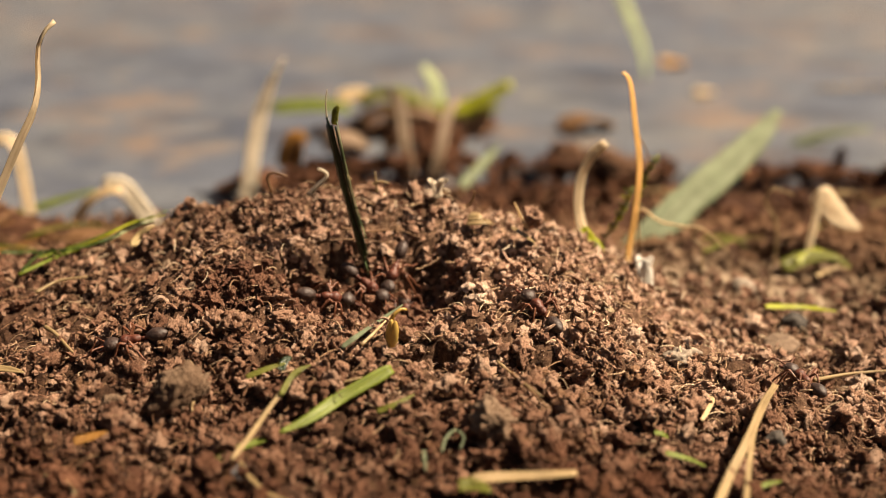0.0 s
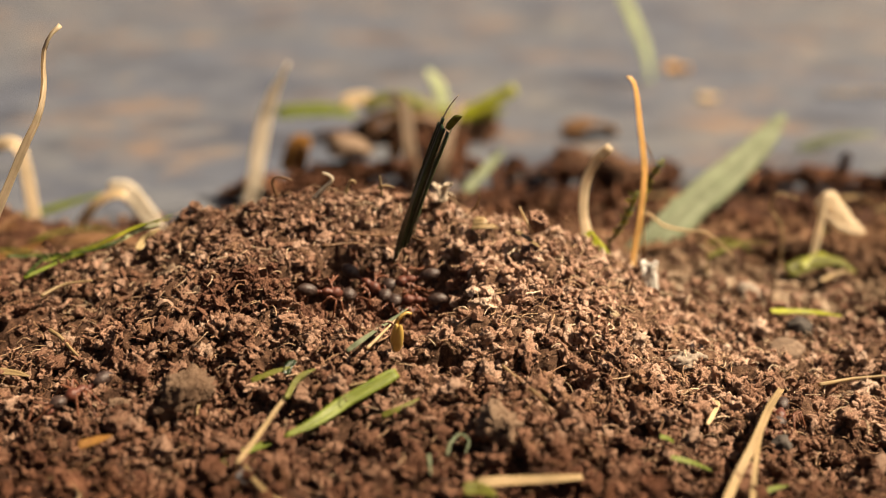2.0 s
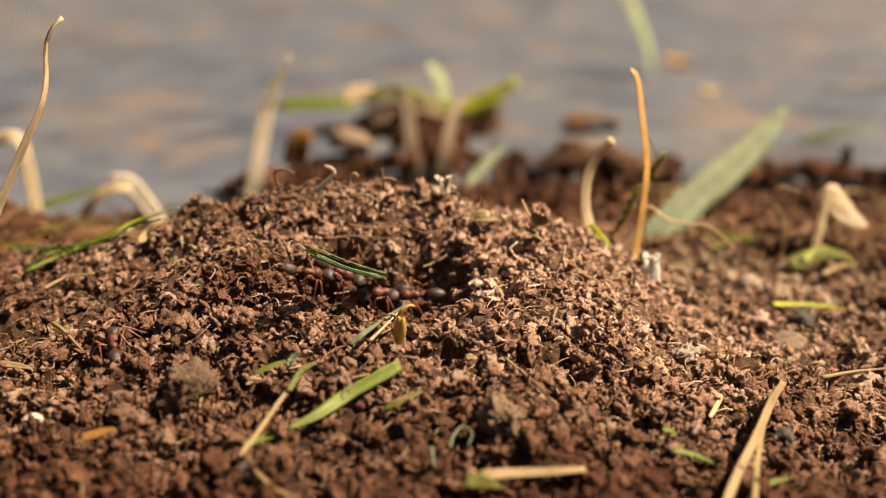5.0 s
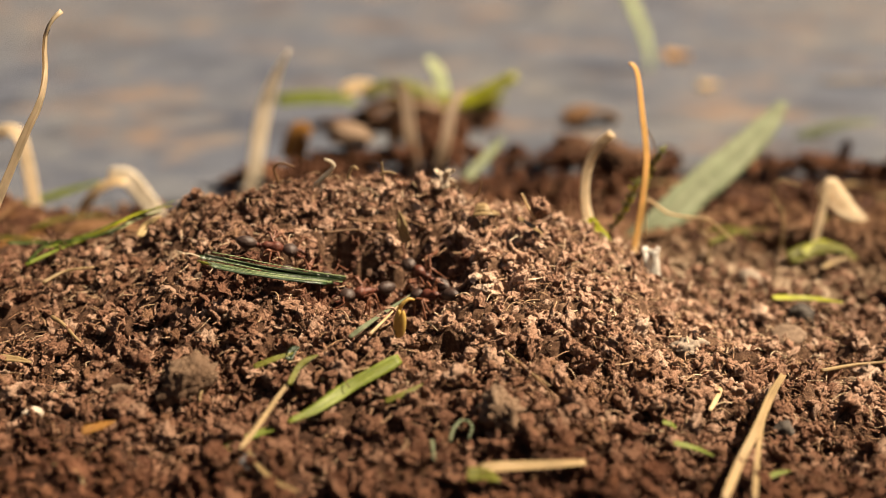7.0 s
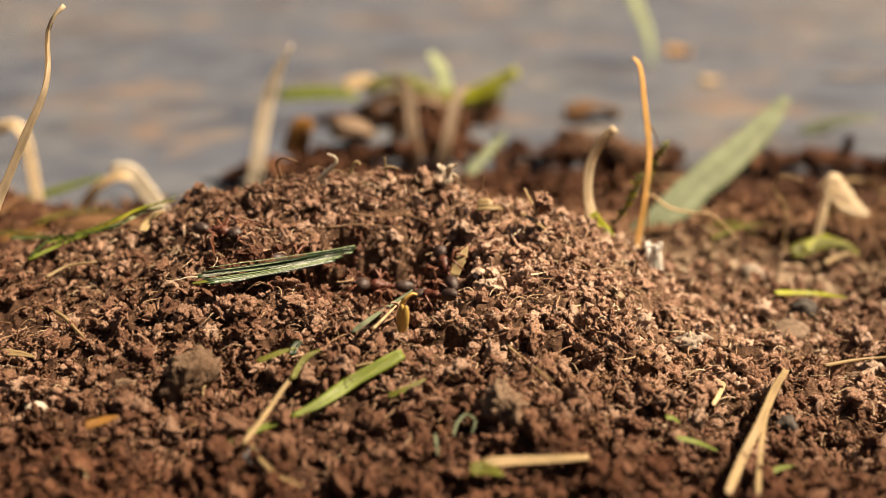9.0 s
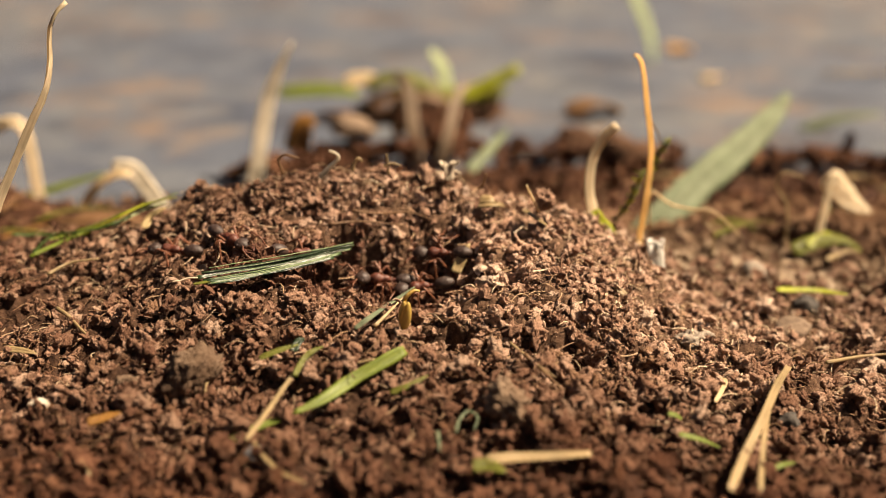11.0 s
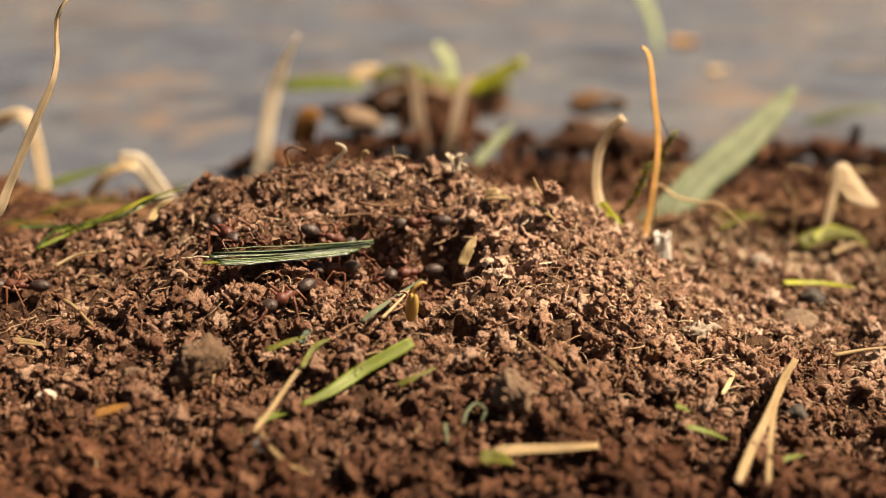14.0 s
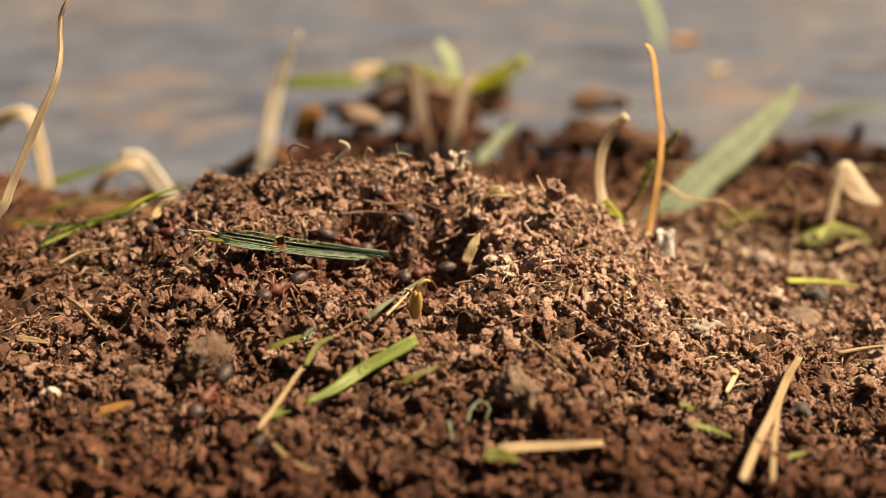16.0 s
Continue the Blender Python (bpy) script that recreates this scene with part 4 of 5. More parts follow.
fibre("hooked_rootlet", "thin dark hooked rootlet standing on the rim", "rootlet", [(-0.0163, 0.0060, 0.0161), (-0.0166, 0.0060, 0.0170), (-0.0167, 0.0060, 0.0176), (-0.0161, 0.0060, 0.0181), (-0.0147, 0.0060, 0.0177)], M_BROWNLEAF, 0.0002)
fibre("hooked_rootlet", "tiny rootlet standing on the rim", "rootlet", [(-0.0058, 0.0060, 0.0161), (-0.0059, 0.0060, 0.0170), (-0.0060, 0.0060, 0.0182)], M_TANSTRAW, 0.00016)
fibre("hooked_rootlet", "tiny forked rootlet on the rim", "rootlet", [(-0.0063, 0.0060, 0.0169), (-0.0055, 0.0060, 0.0172), (-0.0046, 0.0060, 0.0170)], M_TANSTRAW, 0.00016)
fibre("hooked_rootlet", "tiny rootlet standing on the rim", "rootlet", [(0.0031, 0.0060, 0.0146), (0.0036, 0.0060, 0.0151), (0.0039, 0.0060, 0.0162)], M_BROWNLEAF, 0.00018)
fibre("hooked_rootlet", "short knobbed rootlet standing on the rim", "rootlet", [(-0.0094, 0.0060, 0.0165), (-0.0092, 0.0060, 0.0172), (-0.0088, 0.0060, 0.0177), (-0.0084, 0.0060, 0.0174)], M_TANSTRAW, 0.00022)
fibre("pale_fibre", "pale fibre standing by a knobbly clod", "fibre", [(0.0091, 0.0040, 0.0129), (0.0085, 0.0040, 0.0140), (0.0078, 0.0040, 0.0155)], M_STRAW, 0.0002)
blade("straw_chip", "thin dry straw chip on the rim", "straw", [(0.0077, 0.0070, 0.0122), (0.0087, 0.0041, 0.0122), (0.0098, 0.0024, 0.0118)], M_TANSTRAW, 0.0005, turn=50)
blade("straw_chip", "flat pale leaf chip on the rim", "leaf chip", [(0.0032, 0.0061, 0.0131), (0.0045, 0.0056, 0.0133), (0.0058, 0.0066, 0.0127)], M_TANSTRAW, 0.0017, turn=50)
blade("straw_chip", "thin straw chip on the dry slope", "straw", [(0.0159, -0.0025, 0.0072), (0.0169, -0.0027, 0.0065), (0.0179, -0.0028, 0.0056)], M_TANSTRAW, 0.0006, turn=50)
fibre("dry_rootlet", "dark fibre across the crater", "rootlet", [(-0.0115, 0.0019, 0.0121), (-0.0083, 0.0032, 0.0120), (-0.0044, 0.0036, 0.0115)], M_BROWNLEAF, 0.00014)
fibre("dry_rootlet", "dark fibre across the crater", "rootlet", [(-0.0094, 0.0037, 0.0130), (-0.0066, 0.0042, 0.0125), (-0.0038, 0.0044, 0.0126), (-0.0016, 0.0040, 0.0120)], M_BROWNLEAF, 0.00014)
stone("pebble", "dark grey angular pebble on the soil", "stone", (0.0375, 0.0085), 0.0015, M_DARKSTONE, 1.1)
stone("pebble", "flat brown stone on the soil", "stone", (0.0348, 0.0028), 0.0019, M_TANSTONE, 0.45)
stone("pebble", "pale rounded stone on the soil", "stone", (0.0349, 0.0191), 0.0014, M_PALESTONE, 0.7)
stone("pebble", "small pale yellow shell bit on the soil", "stone", (0.0388, -0.0055), 0.0008, M_TANSTONE, 0.9)
stone("pebble", "flat grey-tan stone on the slope", "stone", (0.0270, 0.0040), 0.0013, M_TANSTONE, 0.5)
stone("pebble", "small dark stone by the straw", "stone", (0.0284, -0.0195), 0.0009, M_DARKSTONE, 0.8)
stone("pebble", "tiny pale stone in the soil", "stone", (-0.0144, -0.0275), 0.0009, M_GREYSTONE, 0.8)
stone("pebble", "small grey stone on the slope", "stone", (-0.0229, -0.0023), 0.0007, M_TANSTONE, 0.8)
stone("soil_clod", "large grey-brown crusted clod of soil", "clod", (-0.0212, -0.0192), 0.0021, M_CLODBIG, 1.05)
stone("soil_clod", "crumbly pale clod of soil", "clod", (-0.0270, -0.0180), 0.0015, M_CLODBIG, 0.75)
stone("soil_clod", "dark lumpy clod of soil", "clod", (0.0048, -0.0237), 0.0019, M_CLODBIG, 0.95)
stone("soil_clod", "knobbly clod perched on the rim", "clod", (0.0097, 0.0045), 0.0011, M_CRUMB, 0.95).location.z = 0.0139
stone("soil_clod", "smooth tan lump of soil", "clod", (-0.0154, -0.0271), 0.0016, M_CLOD, 0.6)
stone("soil_clod", "pale crumbly clod by a stone", "clod", (0.0232, -0.0053), 0.0015, M_PALESTONE, 0.7)
stone("soil_clod", "pale rounded crumb pair on the slope", "clod", (-0.0187, -0.0105), 0.0007, M_TANSTONE, 0.9)
stone("soil_clod", "pale rounded crumb on the slope", "clod", (-0.0270, 0.0035), 0.0011, M_CLODBIG, 0.8)
fibre("pale_fibre", "thin bent root end beside a large clod", "fibre", [(-0.0209, -0.0153, 0.0065), (-0.0199, -0.0164, 0.0057), (-0.0195, -0.0178, 0.0048), (-0.0199, -0.0192, 0.0045), (-0.0198, -0.0205, 0.0043)], M_TANSTRAW, 0.00018)
seed_husk((-0.0037, -0.0136, 0.0081))


def moss_sprig(label, points, seed):
    """A short fuzzy sprig: a wiry stem set with small pointed leaflets."""
    r = random.Random(seed)
    top = new("moss_sprig")
    line = smooth_line(points, 16)
    base = line[0].copy()
    top.location = base
    line = [p - base for p in line]
    part("stem", tube_mesh(line, 0.00012, 0.00006, 5), M_OLIVE, top)
    for i in range(2, 16):
        for side in (1, -1):
            a = r.uniform(0.3, 1.2)
            tip = line[i] + Vector((side * math.cos(a), r.uniform(-0.6, 0.6), math.sin(a))) * r.uniform(0.0004, 0.0009)
            part("leaflet", ribbon_mesh(smooth_line((line[i], (line[i] + tip) / 2 + Vector((0, 0, 0.0001)), tip), 5), 0.00034, 20), (M_OLIVE, M_YELLOWGREEN, M_MOSS)[i % 3], top)
    return tagged(top, label, "moss")


M_MOSS = blade_material("dark_moss", (0.03, 0.04, 0.006), (0.07, 0.085, 0.014), (0.13, 0.14, 0.03), 0.6, 0.3)
moss_sprig("fuzzy dark green moss sprig beside the amber stem", [(0.0216, 0.0170, 0.0105), (0.0222, 0.0170, 0.0131), (0.0227, 0.0170, 0.0150), (0.0237, 0.0170, 0.0169)], 1)
moss_sprig("fuzzy olive moss sprig at the foot of the amber stem", [(0.0182, 0.0165, 0.0075), (0.0195, 0.0165, 0.0096), (0.0204, 0.0165, 0.0113), (0.0211, 0.0165, 0.0135)], 2)
fibre("dry_rootlet", "thin dark rootlet crossing the amber stem", "rootlet", [(0.0211, 0.0165, 0.0203), (0.0219, 0.0165, 0.0194), (0.0227, 0.0165, 0.0180), (0.0231, 0.0165, 0.0166)], M_BROWNLEAF, 0.00012)


def ragged_flake(spot, size, label, seed, mat, spread_by=1.0):
    """A crumpled scrap of bleached leaf: a buckled neck that frays into crooked fingers at the top."""
    r = random.Random(seed)
    top = new("bleached_flake")
    top.location = spot

    def strip(name, points, width, **how):
        part(name, ribbon_mesh(smooth_line([Vector(p) * size for p in points], 10), size * width, **how), mat, top)

    strip("neck", ((0.2, 0, -1.0), (0.15, 0.05, -0.5), (0.05, -0.05, 0.0), (0.0, 0, 0.35)), 0.8, turn=15, end=0.8, aside=0.4)
    strip("neck", ((0.3, 0.1, -0.9), (0.32, 0.12, -0.3), (0.3, 0.1, 0.2)), 0.4, turn=-25, end=0.5, aside=0.5)
    for far, rise, foot in ((-0.62, 0.62, -0.15), (-0.2, 0.5, -0.1), (0.45, 0.45, 0.15), (0.95, 0.62, 0.2), (0.7, 0.2, 0.25)):
        crook, reach = r.uniform(-0.12, 0.12), far * spread_by
        strip("finger", ((foot, 0, 0.05), (foot + 0.4 * (reach - foot), crook, 0.2 + 0.3 * rise + crook), (foot + 0.75 * (reach - foot), crook, 0.2 + 0.45 * rise - crook), (reach, 0, rise)),
              r.uniform(0.3, 0.46), turn=r.uniform(10, 50), end=r.uniform(0.3, 0.8), aside=0.6)
    return tagged(top, label, "leaf scrap")


ragged_flake((-0.0000, 0.0072, 0.0164), 0.00125, "ragged bleached leaf scrap standing on the crater rim", 3, M_WHITE)
ragged_flake((0.0216, 0.0095, 0.0069), 0.0023, "ragged white plant scrap stuck in the soil", 5, M_DOWN, 0.4)


def background_tuft():
    """A clod of soil on the edge of the paving with dry stems and yellow-green blades growing on it."""
    top = new("grass_tuft")
    top.location = (0, 0.115, 0)
    for i, (x, y, z, s) in enumerate(((-0.013, 0, 0.0005, 0.0051), (-0.002, 0.001, 0.0008, 0.0057), (0.006, 0.001, 0.0009, 0.0050),
                                      (-0.006, 0.002, 0.0027, 0.0048), (0.004, 0.002, 0.003, 0.0051), (-0.020, 0.001, 0, 0.0036))):
        vs, fs = ragged(70 + i, 4)
        ob = mesh_object("clod", vs * (s, s, s * 0.7), fs, M_BROWNSOIL, True, top)
        ob.location = (x, y, z)
    away = Vector((0, -0.115, 0))

    def leaf(name, points, width, mat, label="", **how):
        part(name, ribbon_mesh(smooth_line([Vector(p) + away for p in points], 14), width, **how), mat, top, label)

    leaf("dry_stem", [(-0.0045, 0.0780, -0.0001), (-0.0052, 0.0790, 0.0055), (-0.0062, 0.0830, 0.0116), (-0.0085, 0.0850, 0.0136)], 0.0021, M_DRYSTEM, "dry tan stem", turn=10, start=0.9, end=0.5)
    leaf("dry_stem", [(-0.0011, 0.0780, -0.0001), (0.0003, 0.0790, 0.0043), (0.0017, 0.0830, 0.0100), (0.0034, 0.0850, 0.0118)], 0.0018, M_DRYSTEM, "dry tan stem", turn=10, start=0.9, end=0.5)
    leaf("dry_stem", [(-0.0076, 0.0820, 0.0013), (-0.0081, 0.0820, 0.0055), (-0.0086, 0.0820, 0.0092)], 0.0014, M_BROWNLEAF, "brown dry stem", turn=10)
    leaf("leaf", [(-0.0309, 0.1130, 0.0054), (-0.0262, 0.1130, 0.0059), (-0.0204, 0.1130, 0.0060), (-0.0162, 0.1130, 0.0053)], 0.0026, M_GREEN, turn=40, end=0.5)
    leaf("leaf", [(-0.0146, 0.1120, 0.0064), (-0.0109, 0.1120, 0.0083), (-0.0057, 0.1120, 0.0083), (-0.0004, 0.1120, 0.0064)], 0.0026, M_OLIVE, turn=50)
    leaf("leaf", [(-0.0145, 0.1110, 0.0036), (-0.0098, 0.1110, 0.0055), (-0.0036, 0.1110, 0.0053), (0.0006, 0.1110, 0.0042)], 0.0026, M_BROWNLEAF, turn=50)
    leaf("leaf", [(-0.0131, 0.1130, 0.0046), (-0.0078, 0.1130, 0.0062), (-0.0025, 0.1130, 0.0060), (0.0059, 0.1130, 0.0043)], 0.0018, M_OLIVE, turn=50)
    leaf("leaf", [(-0.0015, 0.1130, 0.0049), (0.0048, 0.1130, 0.0057), (0.0095, 0.1130, 0.0078), (0.0137, 0.1130, 0.0102)], 0.0028, M_YELLOWGREEN, turn=40, end=0.7)
    leaf("leaf", [(0.0006, 0.1140, 0.0037), (0.0049, 0.1140, 0.0037), (0.0091, 0.1140, 0.0050), (0.0117, 0.1140, 0.0060)], 0.0026, M_OLIVE, turn=40)
    leaf("leaf", [(0.0001, 0.1150, 0.0059), (-0.0008, 0.1150, 0.0099), (-0.0028, 0.1150, 0.0132)], 0.0030, M_LIGHTGREEN, turn=45, end=0.5, aside=0.6)
    leaf("husk", [(-0.0192, 0.1180, 0.0064), (-0.0154, 0.1180, 0.0073), (-0.0117, 0.1180, 0.0068)], 0.003, M_STRAW, "pinkish dry husk", turn=40)
    return tagged(top, "small soil clod with dry stems and yellow-green blades", "grass tuft")


M_BROWNSOIL = soil_material("humus_soil", [(0.0, (0.085, 0.060, 0.042)), (1.0, (0.15, 0.108, 0.077))], True)
background_tuft()


def litter(label, x, y, length, width, yaw, mat, arch=0.002):
    c, s = math.cos(radians(yaw)) * length / 2, math.sin(radians(yaw)) * length / 2
    z = 0.0008 if y > float(paving_edge(x)) else float(relief(x, y)) + 0.0008
    return blade("dead_leaf", label, "dead leaf", [(x - c, y - s, z), (x - c * 0.3, y - s * 0.3, z + arch), (x + c * 0.4, y + s * 0.4, z + arch), (x + c, y + s, z)],
                 mat, width, 80, 0.15)


blade("dead_leaf", "small orange dry leaf curled up by the tuft", "dead leaf", [(-0.0242, 0.0810, 0.0014), (-0.0237, 0.0810, 0.0034), (-0.0227, 0.0810, 0.0057), (-0.0213, 0.0810, 0.0068)], M_ORANGE, 0.0042, turn=30, fold=0.3, end=0.6)
lump_stone = stone("pebble", "pale grey-brown stone beside the tuft", "stone", (-0.0149, 0.082), 0.0034, M_TANSTONE, 0.5)
lump_stone.location.z = 0.0053
litter("dull brown dry leaf bit on the paving", 0.0285, 0.118, 0.0100, 0.008, 10, M_BROWNLEAF, 0.0016)
for words, cx, cy, cz, cs in (("large dark clod of soil spilt on the paving edge", 0.0225, 0.088, 0.0002, 0.0046),
                              ("brown clod of soil spilt on the paving edge", 0.0276, 0.087, 0.0, 0.0044), ("low dark clod of soil by the curled straw", 0.0312, 0.083, 0.0006, 0.0044)):
    stone("soil_clod", words, "clod", (cx, cy), cs, M_BROWNSOIL, 0.62).location.z = cz
litter("orange dry leaf bit on the paving", 0.061, 0.205, 0.006, 0.008, 0, M_AMBER, 0.0005)
litter("brown leaf crumbled on the soil edge", 0.031, 0.083, 0.008, 0.005, 15, M_BROWNLEAF, 0.003)
for k in range(14):
    litter(("orange-brown", "brown", "olive")[k % 3] + " dead grass strand matted on the soil", -0.068 + 0.0019 * k, 0.032 + 0.0022 * (k * 5 % 4), 0.009 + 0.001 * (k * 3 % 5), 0.0006 + 0.0002 * (k % 3),
           -40 + 31 * (k * 7 % 5), (M_ORANGE, M_BROWNLEAF, M_OLIVE)[k % 3], 0.0003 + 0.0003 * (k % 3))
shred = random.Random(21)
for k in range(16):
    litter("brown dead grass shred lying on level soil" if k % 3 else "olive dead grass shred lying on level soil", shred.uniform(0.026, 0.088), shred.uniform(0.034, 0.07),
           shred.uniform(0.005, 0.012), shred.uniform(0.0006, 0.0016), shred.uniform(-60, 60), (M_OLIVE, M_BROWNLEAF, M_TANSTRAW)[k % 3], shred.uniform(0.0004, 0.0016))
litter("brown dead leaf matted on the soil", -0.041, 0.032, 0.012, 0.005, -10, M_BROWNLEAF, 0.0006)
litter("dry tan straw lying on the paving", 0.112, 0.168, 0.05, 0.0015, 3, M_TANSTRAW, 0.0003)
litter("tan leaf crumb on the paving", 0.060, 0.16, 0.005, 0.004, 30, M_STRAW, 0.0004)



def rootlets(count):
    """Hair-thin curled roots and straw dust all over the crumbs."""
    r = np.random.default_rng(8)
    V, F, base = [], [], 0
    for i in range(count):
        x, y = r.uniform(-0.045, 0.042), r.uniform(-0.03, 0.016)
        z = float(relief(x, y)) + r.uniform(0.0004, 0.0011)
        a, ln, bend = r.uniform(0, 6.28), r.uniform(0.0008, 0.0026), r.uniform(-2.5, 2.5)
        rad, n = r.uniform(0.00004, 0.00009), 7
        c = np.array([x, y, z])
        rise = r.uniform(-0.2, 0.9)
        for k in range(n):
            t = np.array([math.cos(a), math.sin(a), rise * math.cos(k * 0.6)])
            c = c + t * ln / n
            a += bend / n
            u = np.array([-math.sin(a), math.cos(a), 0.0])
            for p in (u, -0.5 * u + [0, 0, 0.87], -0.5 * u - [0, 0, 0.87]):
                V.append(c + rad * p)
        for k in range(n - 1):
            for j in range(3):
                p, q = base + 3 * k + j, base + 3 * k + (j + 1) % 3
                F += [[p, q, q + 3], [p, q + 3, p + 3]]
        base += 3 * n
    ob = mesh_object("rootlets", V, F, M_ROOT)
    return tagged(ob, "hair-thin curled brown rootlets among the soil crumbs", "rootlets", kind="stuff")


M_ROOT = soil_material("root_dust", [(0.0, (0.132, 0.072, 0.042)), (0.6, (0.252, 0.162, 0.096)), (1.0, (0.396, 0.312, 0.216))])
rootlets(2600)

# ---- ants ----


def blob(rx, ry, rz, at=(0, 0, 0), level=3, shape=None):
    bm = bmesh.new()
    bmesh.ops.create_icosphere(bm, subdivisions=level, radius=1)
    for v in bm.verts:
        p = v.co.copy()
        s = shape(p) if shape else 1.0
        v.co = Vector((p.x * rx + at[0], p.y * ry * s + at[1], p.z * rz * s + at[2]))
    return bm


HIPS = [(0.00075, 1), (0.0001, 1), (-0.0005, 1), (0.00075, -1), (0.0001, -1), (-0.0005, -1)]
LEG_TURN = [52, -4, -46]


def hip_pose(i, swing, raise_by=0.0):
    x, side = HIPS[i]
    rest = LEG_TURN[i % 3] * side
    return pose(x, 0.00025 * side, 0.0011, raise_by * side, 0, rest + swing)


def build_ant():
    """A worker ant, 6.5 mm long, facing +x."""
    ant = new("ant")
    gaster = part("abdomen", blob(0.00102, 0.00066, 0.00062, (-0.0023, 0, 0.00125), 3,
                                  lambda p: (1 - 0.22 * max(0, -p.x) ** 2) * (1 - 0.035 * max(0.0, math.cos(p.x * 11)))), M_ANT_DARK, ant, "glossy dark brown abdomen")
    part("petiole", blob(0.00028, 0.0002, 0.0003, (-0.00098, 0, 0.0011), 2), M_ANT_RED, ant)
    part("petiole", blob(0.00024, 0.00024, 0.00027, (-0.00132, 0, 0.00114), 2), M_ANT_RED, ant)
    part("thorax", blob(0.00112, 0.0005, 0.00054, (0.00022, 0, 0.00128), 3,
                        lambda p: 1 + 0.3 * math.exp(-((p.x - 0.45) / 0.35) ** 2) - 0.3 * math.exp(-((p.x + 0.2) / 0.2) ** 2)), M_ANT_RED, ant, "reddish-brown thorax")
    head = part("head", blob(0.0008, 0.00066, 0.0005, (0.0019, 0, 0.00132), 3, lambda p: 1.0 + 0.12 * math.cos(p.x * 2.2)), M_ANT_DARK, ant, "dark brown rounded head")
    for s in (1, -1):
        part("eye", blob(0.00014, 0.0001, 0.00014, (0.0020, 0.0006 * s, 0.00155), 2), M_ANT_DARK, head)
        line = smooth_line(((0.0026, 0.00035 * s, 0.00115), (0.0031, 0.00042 * s, 0.00105), (0.0034, 0.00012 * s, 0.001)), 8)
        part("mandible", tube_mesh(line, 0.00016, 0.00005), M_ANT_RED, head)
        feeler = part("antenna", tube_mesh(smooth_line(((0, 0, 0), (0.0006, 0.0007 * s, 0.0004), (0.00075, 0.00095 * s, 0.0004), (0.0013, 0.0009 * s, -0.0001),
                                                        (0.0020, 0.0007 * s, -0.0004)), 14), 0.00007, 0.00009, 5), M_ANT_LEG, ant, "elbowed red-brown antenna")
        feeler.location = (0.0025, 0.0003 * s, 0.0015)
    for i, (x, s) in enumerate(HIPS):
        reach = (1.0, 0.95, 1.2)[i % 3]
        line = [Vector(q) for q in ((0, 0, 0), (0, 0.0004 * s, -0.0001), (0, 0.0013 * s * reach, 0.0008), (0, 0.00145 * s * reach, 0.0008),
                                    (0, 0.0021 * s * reach, -0.0004), (0, 0.0023 * s * reach, -0.0009), (0, 0.0029 * s * reach, -0.00115))]
        leg = part("leg", tube_mesh(line, 0.00015, 0.00006, 6), M_ANT_LEG, ant)
        leg.matrix_basis = hip_pose(i, 0)
    return tagged(ant, "reddish-brown ant with a dark glossy abdomen on the crumbs", "ant", "ants on the anthill")


first_ant = build_ant()
ants = [first_ant] + [copy_thing(first_ant, pose(0.001 * k, 0, 0.02)) for k in range(8)]
LABELS = ("ant with dark abdomen hauling the cut grass blade", "ant with glossy abdomen backing up the crater wall with grass",
          "ant working at the grass beside the nest hole", "ant from the dry slope holding on beside the hole",
          "ant climbing out of the nest hole with a straw chip", "ant stepping out from behind the cut grass",
          "ant walking over crumbs on the lower slope", "ant on level soil beside the split straw", "ant leaving the nest hole along the slope")
for one, words in zip(ants, LABELS):
    tagged(one, "reddish-brown " + words)


